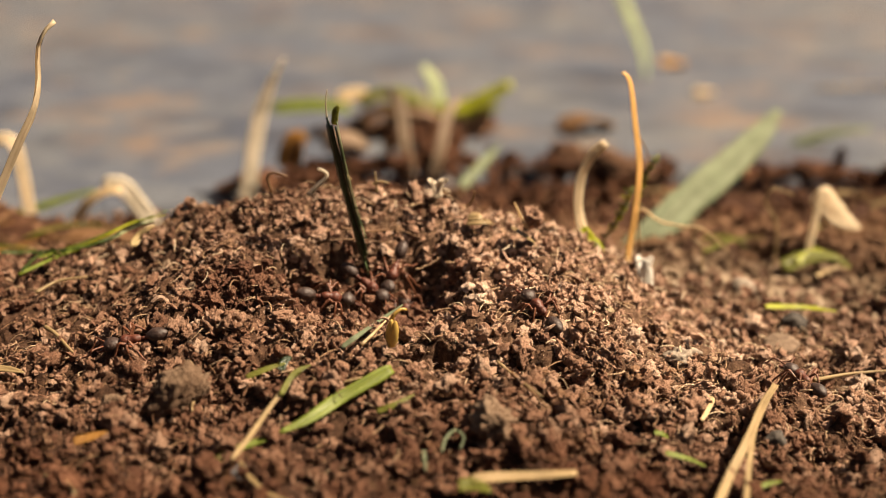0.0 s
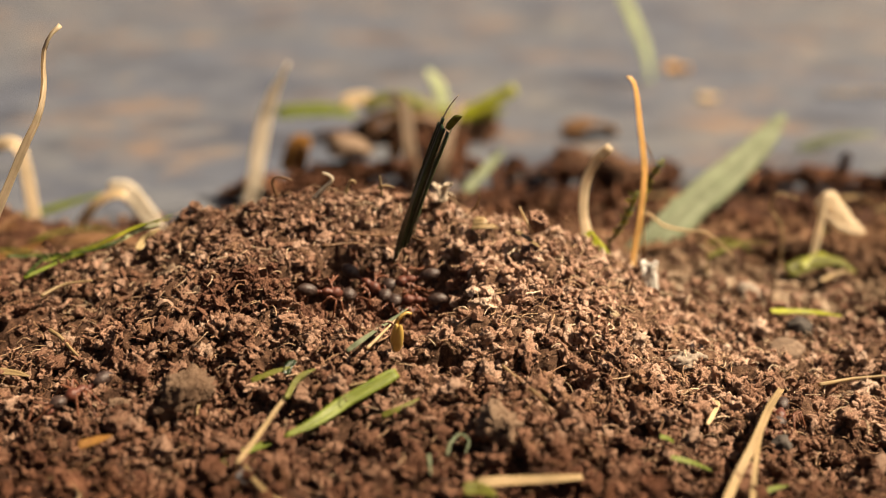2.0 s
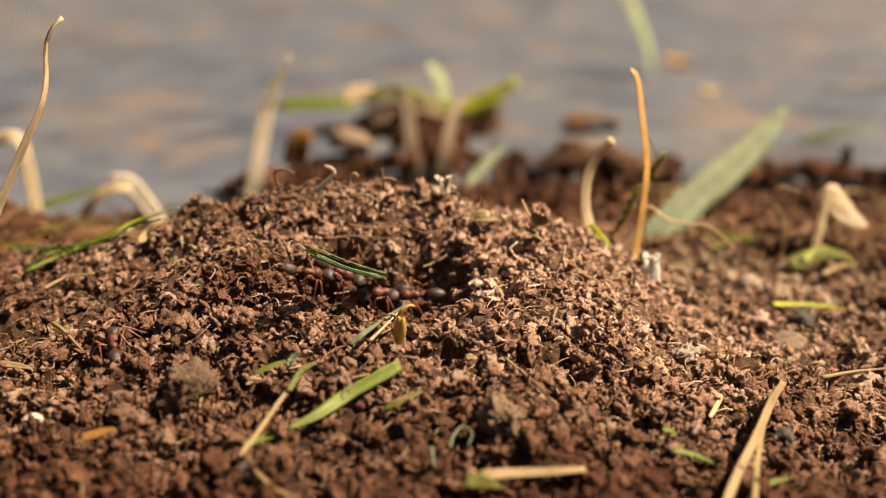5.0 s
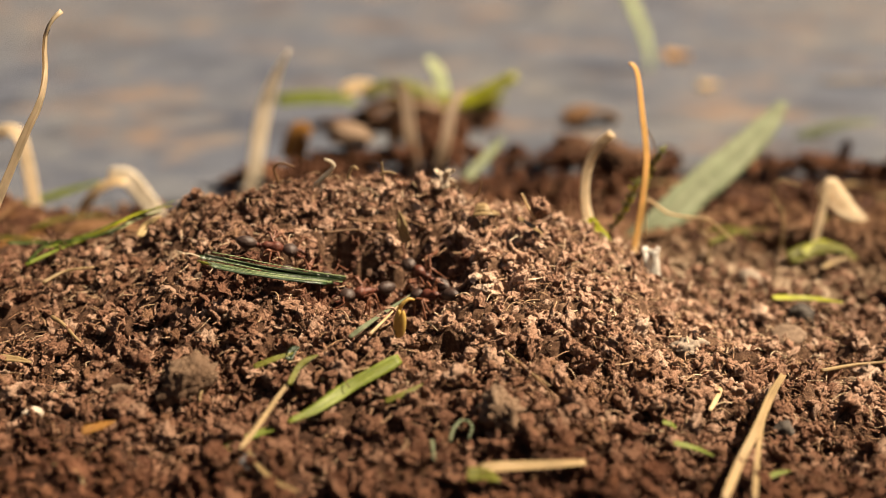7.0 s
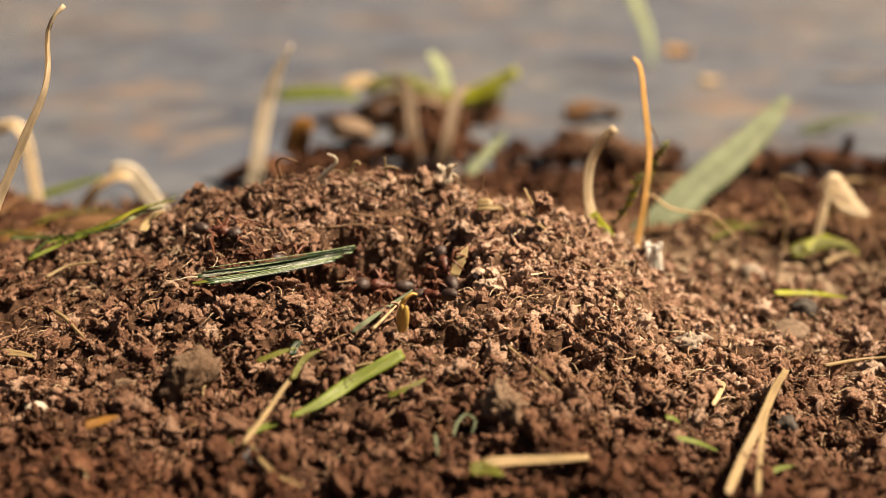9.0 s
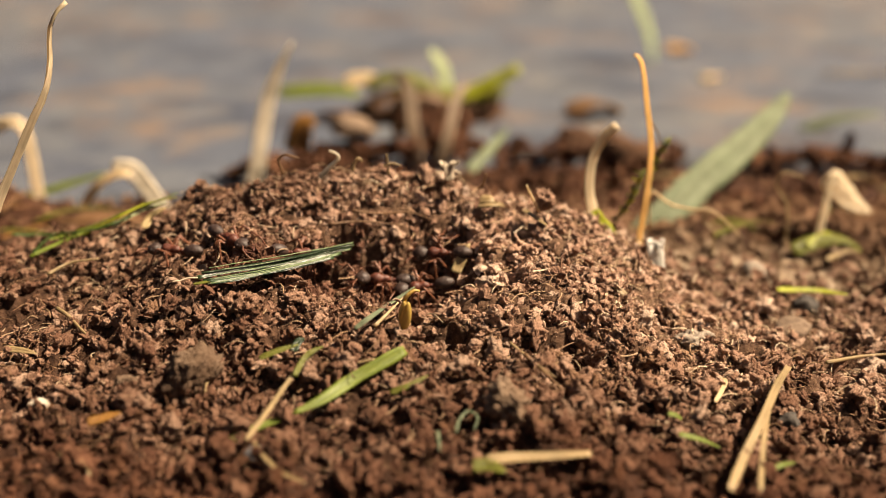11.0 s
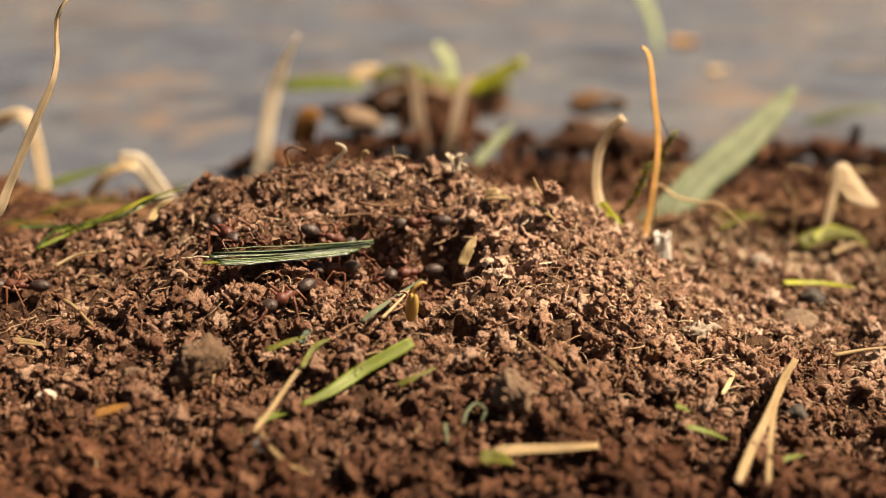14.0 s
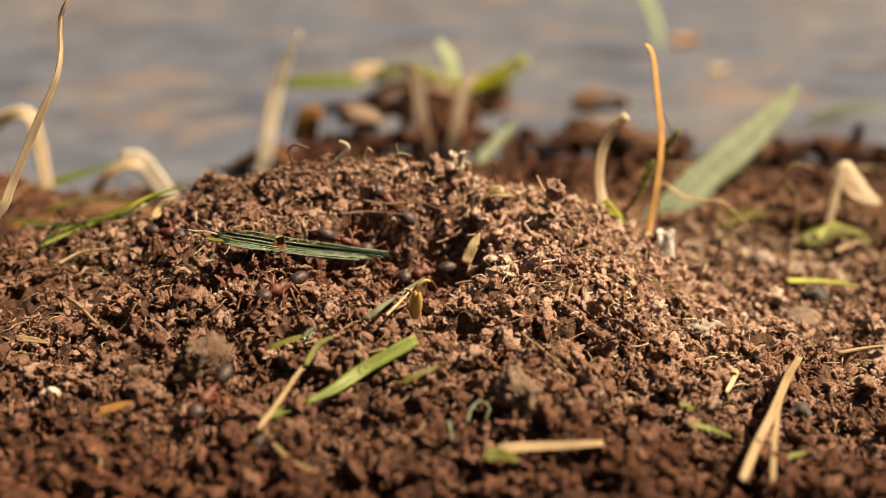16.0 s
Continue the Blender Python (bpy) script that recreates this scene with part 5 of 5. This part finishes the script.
def cut_grass():
    """A cut length of folded, ribbed grass leaf with a frayed end and one fine hair."""
    thing = new("cut_grass_blade")
    length, r = 0.0165, random.Random(5)
    strips = ((-0.00064, 0.00046, M_DARKGREEN), (-0.00032, 0.0005, M_DARKGREEN), (0.00003, 0.00044, M_MIDGREEN), (0.00036, 0.0005, M_DARKGREEN), (0.00068, 0.00044, M_MIDGREEN))
    for u, w, mat in strips:
        x0, x1 = max(0.0, 2.4 * (u + 0.0006) + r.uniform(-0.0006, 0.0006)), length - r.uniform(0, 0.0014)
        lift, drift = 0.38 * abs(u) + r.uniform(-0.00008, 0.00008), r.uniform(-0.0002, 0.0002)
        q = [Vector((x0 + (x1 - x0) * s, u * (0.78 + 0.32 * s) + drift * s + r.uniform(-0.00005, 0.00005),
                     lift - 0.0004 * s * (1 - s) * 2 + r.uniform(-0.00004, 0.00004))) for s in (0, 0.2, 0.4, 0.6, 0.8, 1)]
        part("strand", ribbon_mesh(smooth_line(q, 24), w, 90 + u * 30000, 0.35, 0.16, 0.85, 0.8, r.uniform(-15, 15)), mat, thing)
    for u in (-0.00084, -0.00047, -0.00014, 0.0002, 0.00052, 0.00086):
        x0, x1 = max(0.0, 2.2 * (u + 0.0007) + r.uniform(-0.001, 0.001)), length - r.uniform(0, 0.003)
        q = [Vector((x0 + (x1 - x0) * s, u * (0.78 + 0.32 * s) + r.uniform(-0.00006, 0.00006),
                     0.42 * abs(u) + 0.0001 - 0.0008 * s * (1 - s) + r.uniform(-0.00003, 0.00003))) for s in (0, 0.2, 0.4, 0.6, 0.8, 1)]
        part("rib", tube_mesh(smooth_line(q, 20), 0.00006, 0.00004, 5), M_RIB, thing, "pale green lengthwise rib")
    part("split_end", ribbon_mesh(smooth_line(((length * 0.93, 0.0006, 0.0003), (length, 0.0009, 0.0006), (length * 1.03, 0.0012, 0.001)), 8), 0.0007, 60), M_OLIVE, thing,
         "frayed yellow-green tip")
    part("hair", tube_mesh(smooth_line(((length * 0.97, -0.0002, 0.0002), (length * 1.03, -0.0002, 0.0004), (length * 1.08, 0, 0.0005), (length * 1.13, 0.0002, 0.0008)), 14),
                           0.00008, 0.00004, 5), M_WHITE, thing, "fine pale hair")
    return tagged(thing, "dark green cut grass blade hauled by ants at the crater", "grass blade")


M_MIDGREEN = blade_material("mid_green_grass", (0.006, 0.018, 0.006), (0.018, 0.046, 0.015), (0.055, 0.11, 0.043), 0.32, 0.06, 8.0)
M_RIB = blade_material("pale_rib", (0.096, 0.152, 0.056), (0.24, 0.32, 0.16), (0.416, 0.464, 0.288), 0.3, 0.15)
grass = cut_grass()


def straw_flake():
    bm = ribbon_mesh([Vector((0.00035 * (i / 9) ** 2, 0.00008 * math.sin(i), -0.0006 + 0.0033 * i / 9)) for i in range(10)], 0.00105, 0, 0.2, end=0.05, start=1.0)
    return tagged(part("straw_flake", bm, M_CHIP), "flat tan straw flake standing by the nest hole", "straw")


flake = straw_flake()


def pale_husk():
    bm = ribbon_mesh(smooth_line(((-0.0011, 0, 0), (-0.0004, 0, 0.0006), (0.0004, 0, 0.0004), (0.0009, 0, -0.0006)), 14), 0.00042, 30, 0.4, 0.25)
    return tagged(part("pale_husk", bm, M_PALESTRAW), "curled pale plant husk lying on the lower slope", "husk")


husk = pale_husk()

# ---- moving things ----
EDGE, HALF, FRONT, TOP = (0.75, 0.6, 0.1), (0.65, 0.72, -0.1), (0.15, 0.95, -0.25), (0.0, -0.55, 0.85)


def blade_pose(base, tip, face):
    x = (Vector(tip) - Vector(base)).normalized()
    z = Vector(face)
    z = (z - x * z.dot(x)).normalized()
    m = Matrix((x, z.cross(x), z)).transposed().to_4x4()
    m.translation = base
    return m


def stand(x, y, heading, sink=0.0):
    """The pose of an ant on the slope of the soil."""
    e = 0.0022
    z = [float(form(x + a, y + b)) for a, b in ((e, 0), (-e, 0), (0, e), (0, -e), (0, 0))]
    up = Vector((z[1] - z[0], z[3] - z[2], 2 * e)).normalized()
    h = radians(heading)
    fwd = Vector((math.cos(h), math.sin(h), 0))
    fwd = (fwd - up * fwd.dot(up)).normalized()
    m = Matrix((fwd, up.cross(fwd), up)).transposed().to_4x4()
    m.translation = Vector((x, y, sum(z[:4]) / 8 + z[4] / 2 + 0.0004 - sink))
    return m


def ant_walk(ant, rows, number):
    """rows: seconds, x, y, heading and, while it is inside the nest, how deep it is."""
    rows = [(*r, 0.0) if len(r) == 4 else r for r in rows]
    if rows[0][0] > 0:
        rows.insert(0, (0, *rows[0][1:]))
    if rows[-1][0] < 16:
        rows.append((16, *rows[-1][1:]))
    full = [rows[0]]
    for a, b in zip(rows, rows[1:]):
        steps = max(1, math.ceil(abs(b[3] - a[3]) / 60))
        full += [tuple(p + (q - p) * i / steps for p, q in zip(a, b)) for i in range(1, steps + 1)]
    walk(ant, [(t, stand(x, y, h, d)) for t, x, y, h, d in full])
    times = [r[0] for r in rows]
    legs = [o for o in ant.children if o.name.startswith("leg")]
    feelers = [o for o in ant.children if o.name.startswith("antenna")]
    dist = np.cumsum([0] + [math.hypot(b[1] - a[1], b[2] - a[2]) + 0.02 * abs(b[3] - a[3]) * math.pi / 180 * 0.1 for a, b in zip(rows, rows[1:])])
    for i, leg in enumerate(legs):
        keys = []
        for s in range(81):
            t = s * 0.2
            d = float(np.interp(t, times, dist))
            go = min(1.0, abs(float(np.interp(t + 0.2, times, dist)) - d) / 0.0006)
            ph = d / 0.0042 * 6.283 + (i % 2) * 3.14 + number
            keys.append((t, hip_pose(i, go * 17 * math.sin(ph) + 3 * math.sin(t * 2.1 + i * 1.9 + number), go * 7 * max(0, math.cos(ph)))))
        walk(leg, keys)
    for i, f in enumerate(feelers):
        at = f.location.copy()
        walk(f, [(s * 0.4, pose(*at, 12 * math.sin(s * 1.9 + i + number), 14 * math.sin(s * 1.3 + 2 * i + number), 14 * math.sin(s * 1.1 + i * 2.2 + number))) for s in range(41)])


def motions():
    walk(grass, [
        (0, blade_pose((-0.0066, 0.0016, 0.0087), (-0.0104, 0.0019, 0.0247), EDGE)),
        (0.3, blade_pose((-0.0067, 0.0021, 0.0093), (-0.0095, -0.0009, 0.0253), EDGE)),
        (0.6, blade_pose((-0.0064, 0.0019, 0.0089), (-0.0084, -0.0019, 0.0248), EDGE)),
        (0.9, blade_pose((-0.0065, 0.0021, 0.0092), (-0.0079, -0.0003, 0.0255), EDGE)),
        (1.2, blade_pose((-0.0060, 0.0025, 0.0095), (-0.0064, 0.0004, 0.0259), EDGE)),
        (1.5, blade_pose((-0.0050, 0.0028, 0.0096), (-0.0047, -0.0015, 0.0255), EDGE)),
        (1.8, blade_pose((-0.0048, 0.0030, 0.0098), (-0.0007, -0.0009, 0.0253), EDGE)),
        (2.1, blade_pose((-0.0044, 0.0032, 0.0100), (0.0006, 0.0000, 0.0254), HALF)),
        (2.4, blade_pose((-0.0040, 0.0031, 0.0100), (0.0020, -0.0010, 0.0248), HALF)),
        (2.7, blade_pose((-0.0031, 0.0031, 0.0100), (0.0053, -0.0023, 0.0231), FRONT)),
        (3, blade_pose((-0.0033, 0.0029, 0.0096), (0.0058, -0.0021, 0.0224), FRONT)),
        (3.2, blade_pose((-0.0035, 0.0028, 0.0094), (0.0051, -0.0033, 0.0221), FRONT)),
        (3.5, blade_pose((-0.0041, 0.0021, 0.0087), (0.0033, -0.0057, 0.0212), FRONT)),
        (3.9, blade_pose((-0.0039, 0.0024, 0.0090), (-0.0007, -0.0096, 0.0198), FRONT)),
        (4.2, blade_pose((-0.0040, 0.0021, 0.0087), (-0.0005, -0.0112, 0.0178), FRONT)),
        (5.2, blade_pose((-0.0062, 0.0005, 0.0082), (-0.0140, -0.0125, 0.0148), TOP)),
        (6.3, blade_pose((-0.0117, -0.0015, 0.0083), (-0.0196, -0.0140, 0.0150), TOP)),
        (6.5, blade_pose((-0.0114, -0.0026, 0.0086), (-0.0198, -0.0151, 0.0151), TOP)),
        (6.7, blade_pose((-0.0104, -0.0026, 0.0084), (-0.0203, -0.0141, 0.0146), TOP)),
        (6.9, blade_pose((-0.0095, -0.0023, 0.0082), (-0.0210, -0.0125, 0.0139), TOP)),
        (7.1, blade_pose((-0.0090, -0.0023, 0.0082), (-0.0213, -0.0117, 0.0135), TOP)),
        (7.5, blade_pose((-0.0085, -0.0023, 0.0083), (-0.0212, -0.0115, 0.0130), TOP)),
        (7.9, blade_pose((-0.0069, -0.0026, 0.0087), (-0.0225, -0.0074, 0.0112), TOP)),
        (8.3, blade_pose((-0.0073, -0.0019, 0.0092), (-0.0227, -0.0075, 0.0112), TOP)),
        (8.7, blade_pose((-0.0077, -0.0011, 0.0100), (-0.0220, -0.0092, 0.0108), TOP)),
        (9.2, blade_pose((-0.0087, -0.0011, 0.0105), (-0.0226, -0.0100, 0.0105), TOP)),
        (11.3, blade_pose((-0.0088, -0.0013, 0.0104), (-0.0224, -0.0107, 0.0104), TOP)),
        (12.2, blade_pose((-0.0087, -0.0019, 0.0098), (-0.0227, -0.0105, 0.0104), TOP)),
        (12.8, blade_pose((-0.0082, -0.0012, 0.0102), (-0.0221, -0.0101, 0.0106), TOP)),
        (13.4, blade_pose((-0.0080, -0.0016, 0.0099), (-0.0217, -0.0107, 0.0105), TOP)),
        (14, blade_pose((-0.0076, -0.0013, 0.0099), (-0.0225, -0.0083, 0.0109), TOP)),
        (14.6, blade_pose((-0.0072, -0.0016, 0.0100), (-0.0225, -0.0075, 0.0112), TOP)),
        (14.9, blade_pose((-0.0071, -0.0020, 0.0096), (-0.0226, -0.0073, 0.0112), TOP)),
        (15.2, blade_pose((-0.0066, -0.0025, 0.0091), (-0.0224, -0.0061, 0.0117), TOP)),
        (15.6, blade_pose((-0.0068, -0.0025, 0.0092), (-0.0227, -0.0057, 0.0118), TOP)),
        (16, blade_pose((-0.0066, -0.0028, 0.0090), (-0.0226, -0.0052, 0.0120), TOP)),
    ])
    deep = 0.006
    ant_walk(ants[0], [(0, -0.0106, -0.0015, 12), (0.6, -0.0111, -0.0011, 12), (0.9, -0.0114, -0.0008, 13), (1.2, -0.0125, -0.0006, 12), (1.5, -0.0121, -0.0002, 5), (1.8, -0.0116, -0.0006, 11), (2.1, -0.0109, -0.0006, 10), (2.7, -0.0109, -0.0006, 7), (3.3, -0.0106, -0.0006, 6), (3.6, -0.0116, -0.0012, 10), (4.2, -0.0119, -0.0004, 9), (6.3, -0.0153, -0.0017, 16), (7, -0.0133, -0.0017, 18), (7.5, -0.0140, -0.0023, 23), (8, -0.0143, -0.0021, 32), (9, -0.0146, -0.0015, 29), (9.2, -0.0146, -0.0016, 30), (11.3, -0.0145, -0.0006, 10), (11.9, -0.0139, 0.0004, -8), (12.5, -0.0136, 0.0006, -7), (13.4, -0.0131, 0.0008, -8), (14, -0.0122, 0.0013, -10), (14.6, -0.0116, 0.0017, -13), (15.2, -0.0113, 0.0015, -26), (16, -0.0110, 0.0012, -13)], 0)
    ant_walk(ants[1], [(0, -0.0069, 0.0015, -40), (0.6, -0.0076, 0.0012, -30), (1.8, -0.0073, 0.0017, -35), (3, -0.0072, 0.0019, -34), (3.6, -0.0086, 0.0011, -30), (4.2, -0.0082, 0.0014, -31), (6.3, -0.0160, -0.0007, 11), (7, -0.0167, -0.0005, 0), (7.5, -0.0167, -0.0005, -5), (7.9, -0.0182, -0.0001, -9), (8.3, -0.0194, 0.0001, -12), (8.7, -0.0202, 0.0005, -17), (9.2, -0.0220, 0.0012, -35), (11.3, -0.0201, -0.0014, -49), (11.9, -0.0196, -0.0020, -55), (12.5, -0.0199, -0.0021, -43), (13.1, -0.0200, -0.0018, -51), (13.7, -0.0208, -0.0013, -62), (14.3, -0.0222, -0.0001, -57), (14.9, -0.0225, -0.0003, -55), (15.2, -0.0237, -0.0001, -43), (15.6, -0.0251, 0.0008, -34), (16, -0.0280, 0.0019, -36)], 1)
    ant_walk(ants[2], [(0, -0.0039, 0.0029, -106), (0.3, -0.0036, 0.0028, -108), (0.6, -0.0036, 0.0023, -123), (1.2, -0.0032, 0.0025, -139), (1.8, -0.0030, 0.0024, -166), (2.4, -0.0027, 0.0020, -158), (2.7, -0.0020, 0.0014, -165), (3, -0.0032, 0.0014, -157), (3.3, -0.0049, 0.0011, -154), (4.2, -0.0050, 0.0009, -160), (6.3, -0.0078, -0.0007, -157), (7, -0.0077, -0.0007, -150), (7.5, -0.0070, -0.0006, -156), (8.1, -0.0064, -0.0004, -170), (8.9, -0.0063, -0.0002, -174), (9.2, -0.0063, -0.0002, -174), (11.3, -0.0066, 0.0003, -173), (11.9, -0.0088, -0.0004, -155), (12.5, -0.0107, -0.0022, -146), (13.1, -0.0121, -0.0049, -123), (13.4, -0.0133, -0.0091, -130), (13.7, -0.0140, -0.0114, -134), (14, -0.0145, -0.0118, -135), (14.3, -0.0158, -0.0142, -151), (14.6, -0.0166, -0.0153, -154), (14.9, -0.0181, -0.0176, -127), (15.2, -0.0184, -0.0197, -112), (15.6, -0.0191, -0.0215, -110), (16, -0.0199, -0.0227, -113)], 2)
    ant_walk(ants[3], [(0, 0.0094, -0.0066, 124), (0.3, 0.0045, -0.0029, 144), (0.6, 0.0036, -0.0022, 145), (0.9, 0.0026, -0.0014, 152), (1.2, 0.0003, -0.0001, 162), (1.5, -0.0016, 0.0008, 178), (1.8, -0.0022, 0.0005, 178), (2.4, -0.0025, 0.0005, 177), (3, -0.0025, 0.0001, 178), (3.6, -0.0029, 0.0005, 181), (4.2, -0.0030, 0.0004, 180), (6.3, -0.0014, -0.0002, 180), (6.7, -0.0006, -0.0009, 164), (7.1, -0.0004, -0.0017, 146), (8.1, -0.0006, -0.0016, 147), (9.2, -0.0006, -0.0025, 143), (11.3, -0.0028, -0.0003, 191), (12.2, -0.0038, -0.0003, 195), (13.1, -0.0037, 0.0004, 192), (14, -0.0043, 0.0003, 192), (14.6, -0.0043, 0.0005, 192), (15.2, -0.0039, 0.0002, 192), (15.6, -0.0046, 0.0002, 193), (16, -0.0032, 0.0001, 196)], 3)
    ant_walk(ants[4], [(0, -0.0015, 0.0034, 120, deep), (6.2, -0.0015, 0.0034, 120, deep), (6.7, -0.002, 0.0034, 122, 0.0015)] + [(7.1, -0.0011, 0.0012, 129), (7.5, 0.0006, 0.0011, 93), (8.1, 0.0005, 0.0009, 92), (8.5, 0.0006, 0.0010, 103), (9.2, 0.0004, 0.0010, 88), (11.3, -0.0008, 0.0027, 179), (11.6, -0.0021, 0.0034, 180), (12.2, -0.0032, 0.0034, 183), (12.5, -0.0023, 0.0032, 203), (13.4, -0.0027, 0.0034, 200), (13.7, -0.0027, 0.0040, 182), (14, -0.0033, 0.0044, 181), (14.3, -0.0050, 0.0051, 181), (14.6, -0.0057, 0.0053, 182), (15, -0.0073, 0.0054, 150), (16, -0.0067, 0.0056, 128)], 4)
    ant_walk(ants[5], [(0, -0.0022, 0.004, 180, deep), (11.6, -0.0022, 0.004, 180, deep)] + [(12.5, -0.0071, 0.0007, -172), (13.4, -0.0115, -0.0012, -150), (14, -0.0120, -0.0019, -144), (14.5, -0.0126, -0.0030, -174), (14.9, -0.0137, -0.0072, -125), (15.2, -0.0140, -0.0087, -125), (15.6, -0.0151, -0.0119, -134), (16, -0.0157, -0.0106, -130)], 5)
    ant_walk(ants[6], [(0, -0.0262, -0.0116, -177), (0.2, -0.0277, -0.0130, -129), (0.4, -0.0280, -0.0135, -115), (0.6, -0.0283, -0.0155, -110), (0.8, -0.0283, -0.0155, -121), (1, -0.0288, -0.0155, -126), (1.2, -0.0297, -0.0165, -122), (1.4, -0.0301, -0.0170, -132), (1.8, -0.0300, -0.0175, -137), (2.2, -0.0301, -0.0174, -140), (2.4, -0.0316, -0.0181, -148), (2.6, -0.0315, -0.0186, -151), (3, -0.0309, -0.0186, -141), (3.2, -0.0312, -0.0188, -138), (3.4, -0.0312, -0.0198, -80), (3.7, -0.0295, -0.0193, -49), (4, -0.0283, -0.0183, 26), (4.2, -0.0277, -0.0173, 35), (4.8, -0.0271, -0.0136, 83), (5.4, -0.0320, -0.0078, 146), (6.2, -0.0455, -0.0034, 157)], 6)
    ant_walk(ants[7], [(0, 0.0335, -0.0089, 110), (0.5, 0.0329, -0.0099, 118), (1, 0.0330, -0.0090, 138), (1.2, 0.0313, -0.0111, 133), (1.5, 0.0300, -0.0124, 150), (1.7, 0.0290, -0.0142, 234), (2, 0.0291, -0.0153, 250), (2.4, 0.0279, -0.0185, 248), (2.8, 0.0256, -0.0224, 250), (3.2, 0.0240, -0.0259, 249), (3.8, 0.0216, -0.0325, 250), (5, 0.0173, -0.0476, 253)], 7)
    ant_walk(ants[8], [(0, -0.001, 0.003, -160, deep), (9.1, -0.001, 0.003, -160, deep)] + [(9.8, -0.0082, 0.0012, -166), (10.6, -0.0184, -0.0028, -179), (11.3, -0.0313, 0.0014, -204), (11.6, -0.0342, 0.0012, -199), (11.9, -0.0353, -0.0005, -162), (12.2, -0.0362, 0.0001, -170), (12.5, -0.0379, -0.0007, -164), (12.8, -0.0383, -0.0016, -165), (13.1, -0.0405, -0.0016, -178), (13.7, -0.0411, -0.0035, -187), (14.6, -0.0413, -0.0035, -189), (14.9, -0.0422, -0.0037, -194), (15.2, -0.0445, -0.0030, -194), (15.6, -0.0480, -0.0028, -190)], 8)
    walk(flake, [(0, pose(-0.002, 0.0034, 0.001)), (6.2, pose(-0.002, 0.0034, 0.001)), (6.5, pose(-0.0052, 0.0027, 0.0093, 10, -60)), (6.9, pose(-0.0042, 0.0035, 0.0102, 10, -35)),
                 (7.1, pose(-0.0028, 0.0046, 0.0116, 0, -5)), (7.3, pose(0.0004, 0.0026, 0.0109, 0, 5)), (7.5, pose(0.0010, -0.0000, 0.0083, -25, 22)), (16, pose(0.0010, -0.0000, 0.0083, -25, 22))])
    away = pose(-0.052, -0.021, 0.004, 0, 0, 30)
    rest = pose(-0.0332, -0.0210, 0.0031, 0, 20, 35)
    walk(husk, [(0, away), (1.6, away), (3.3, rest), (16, rest)])


motions()
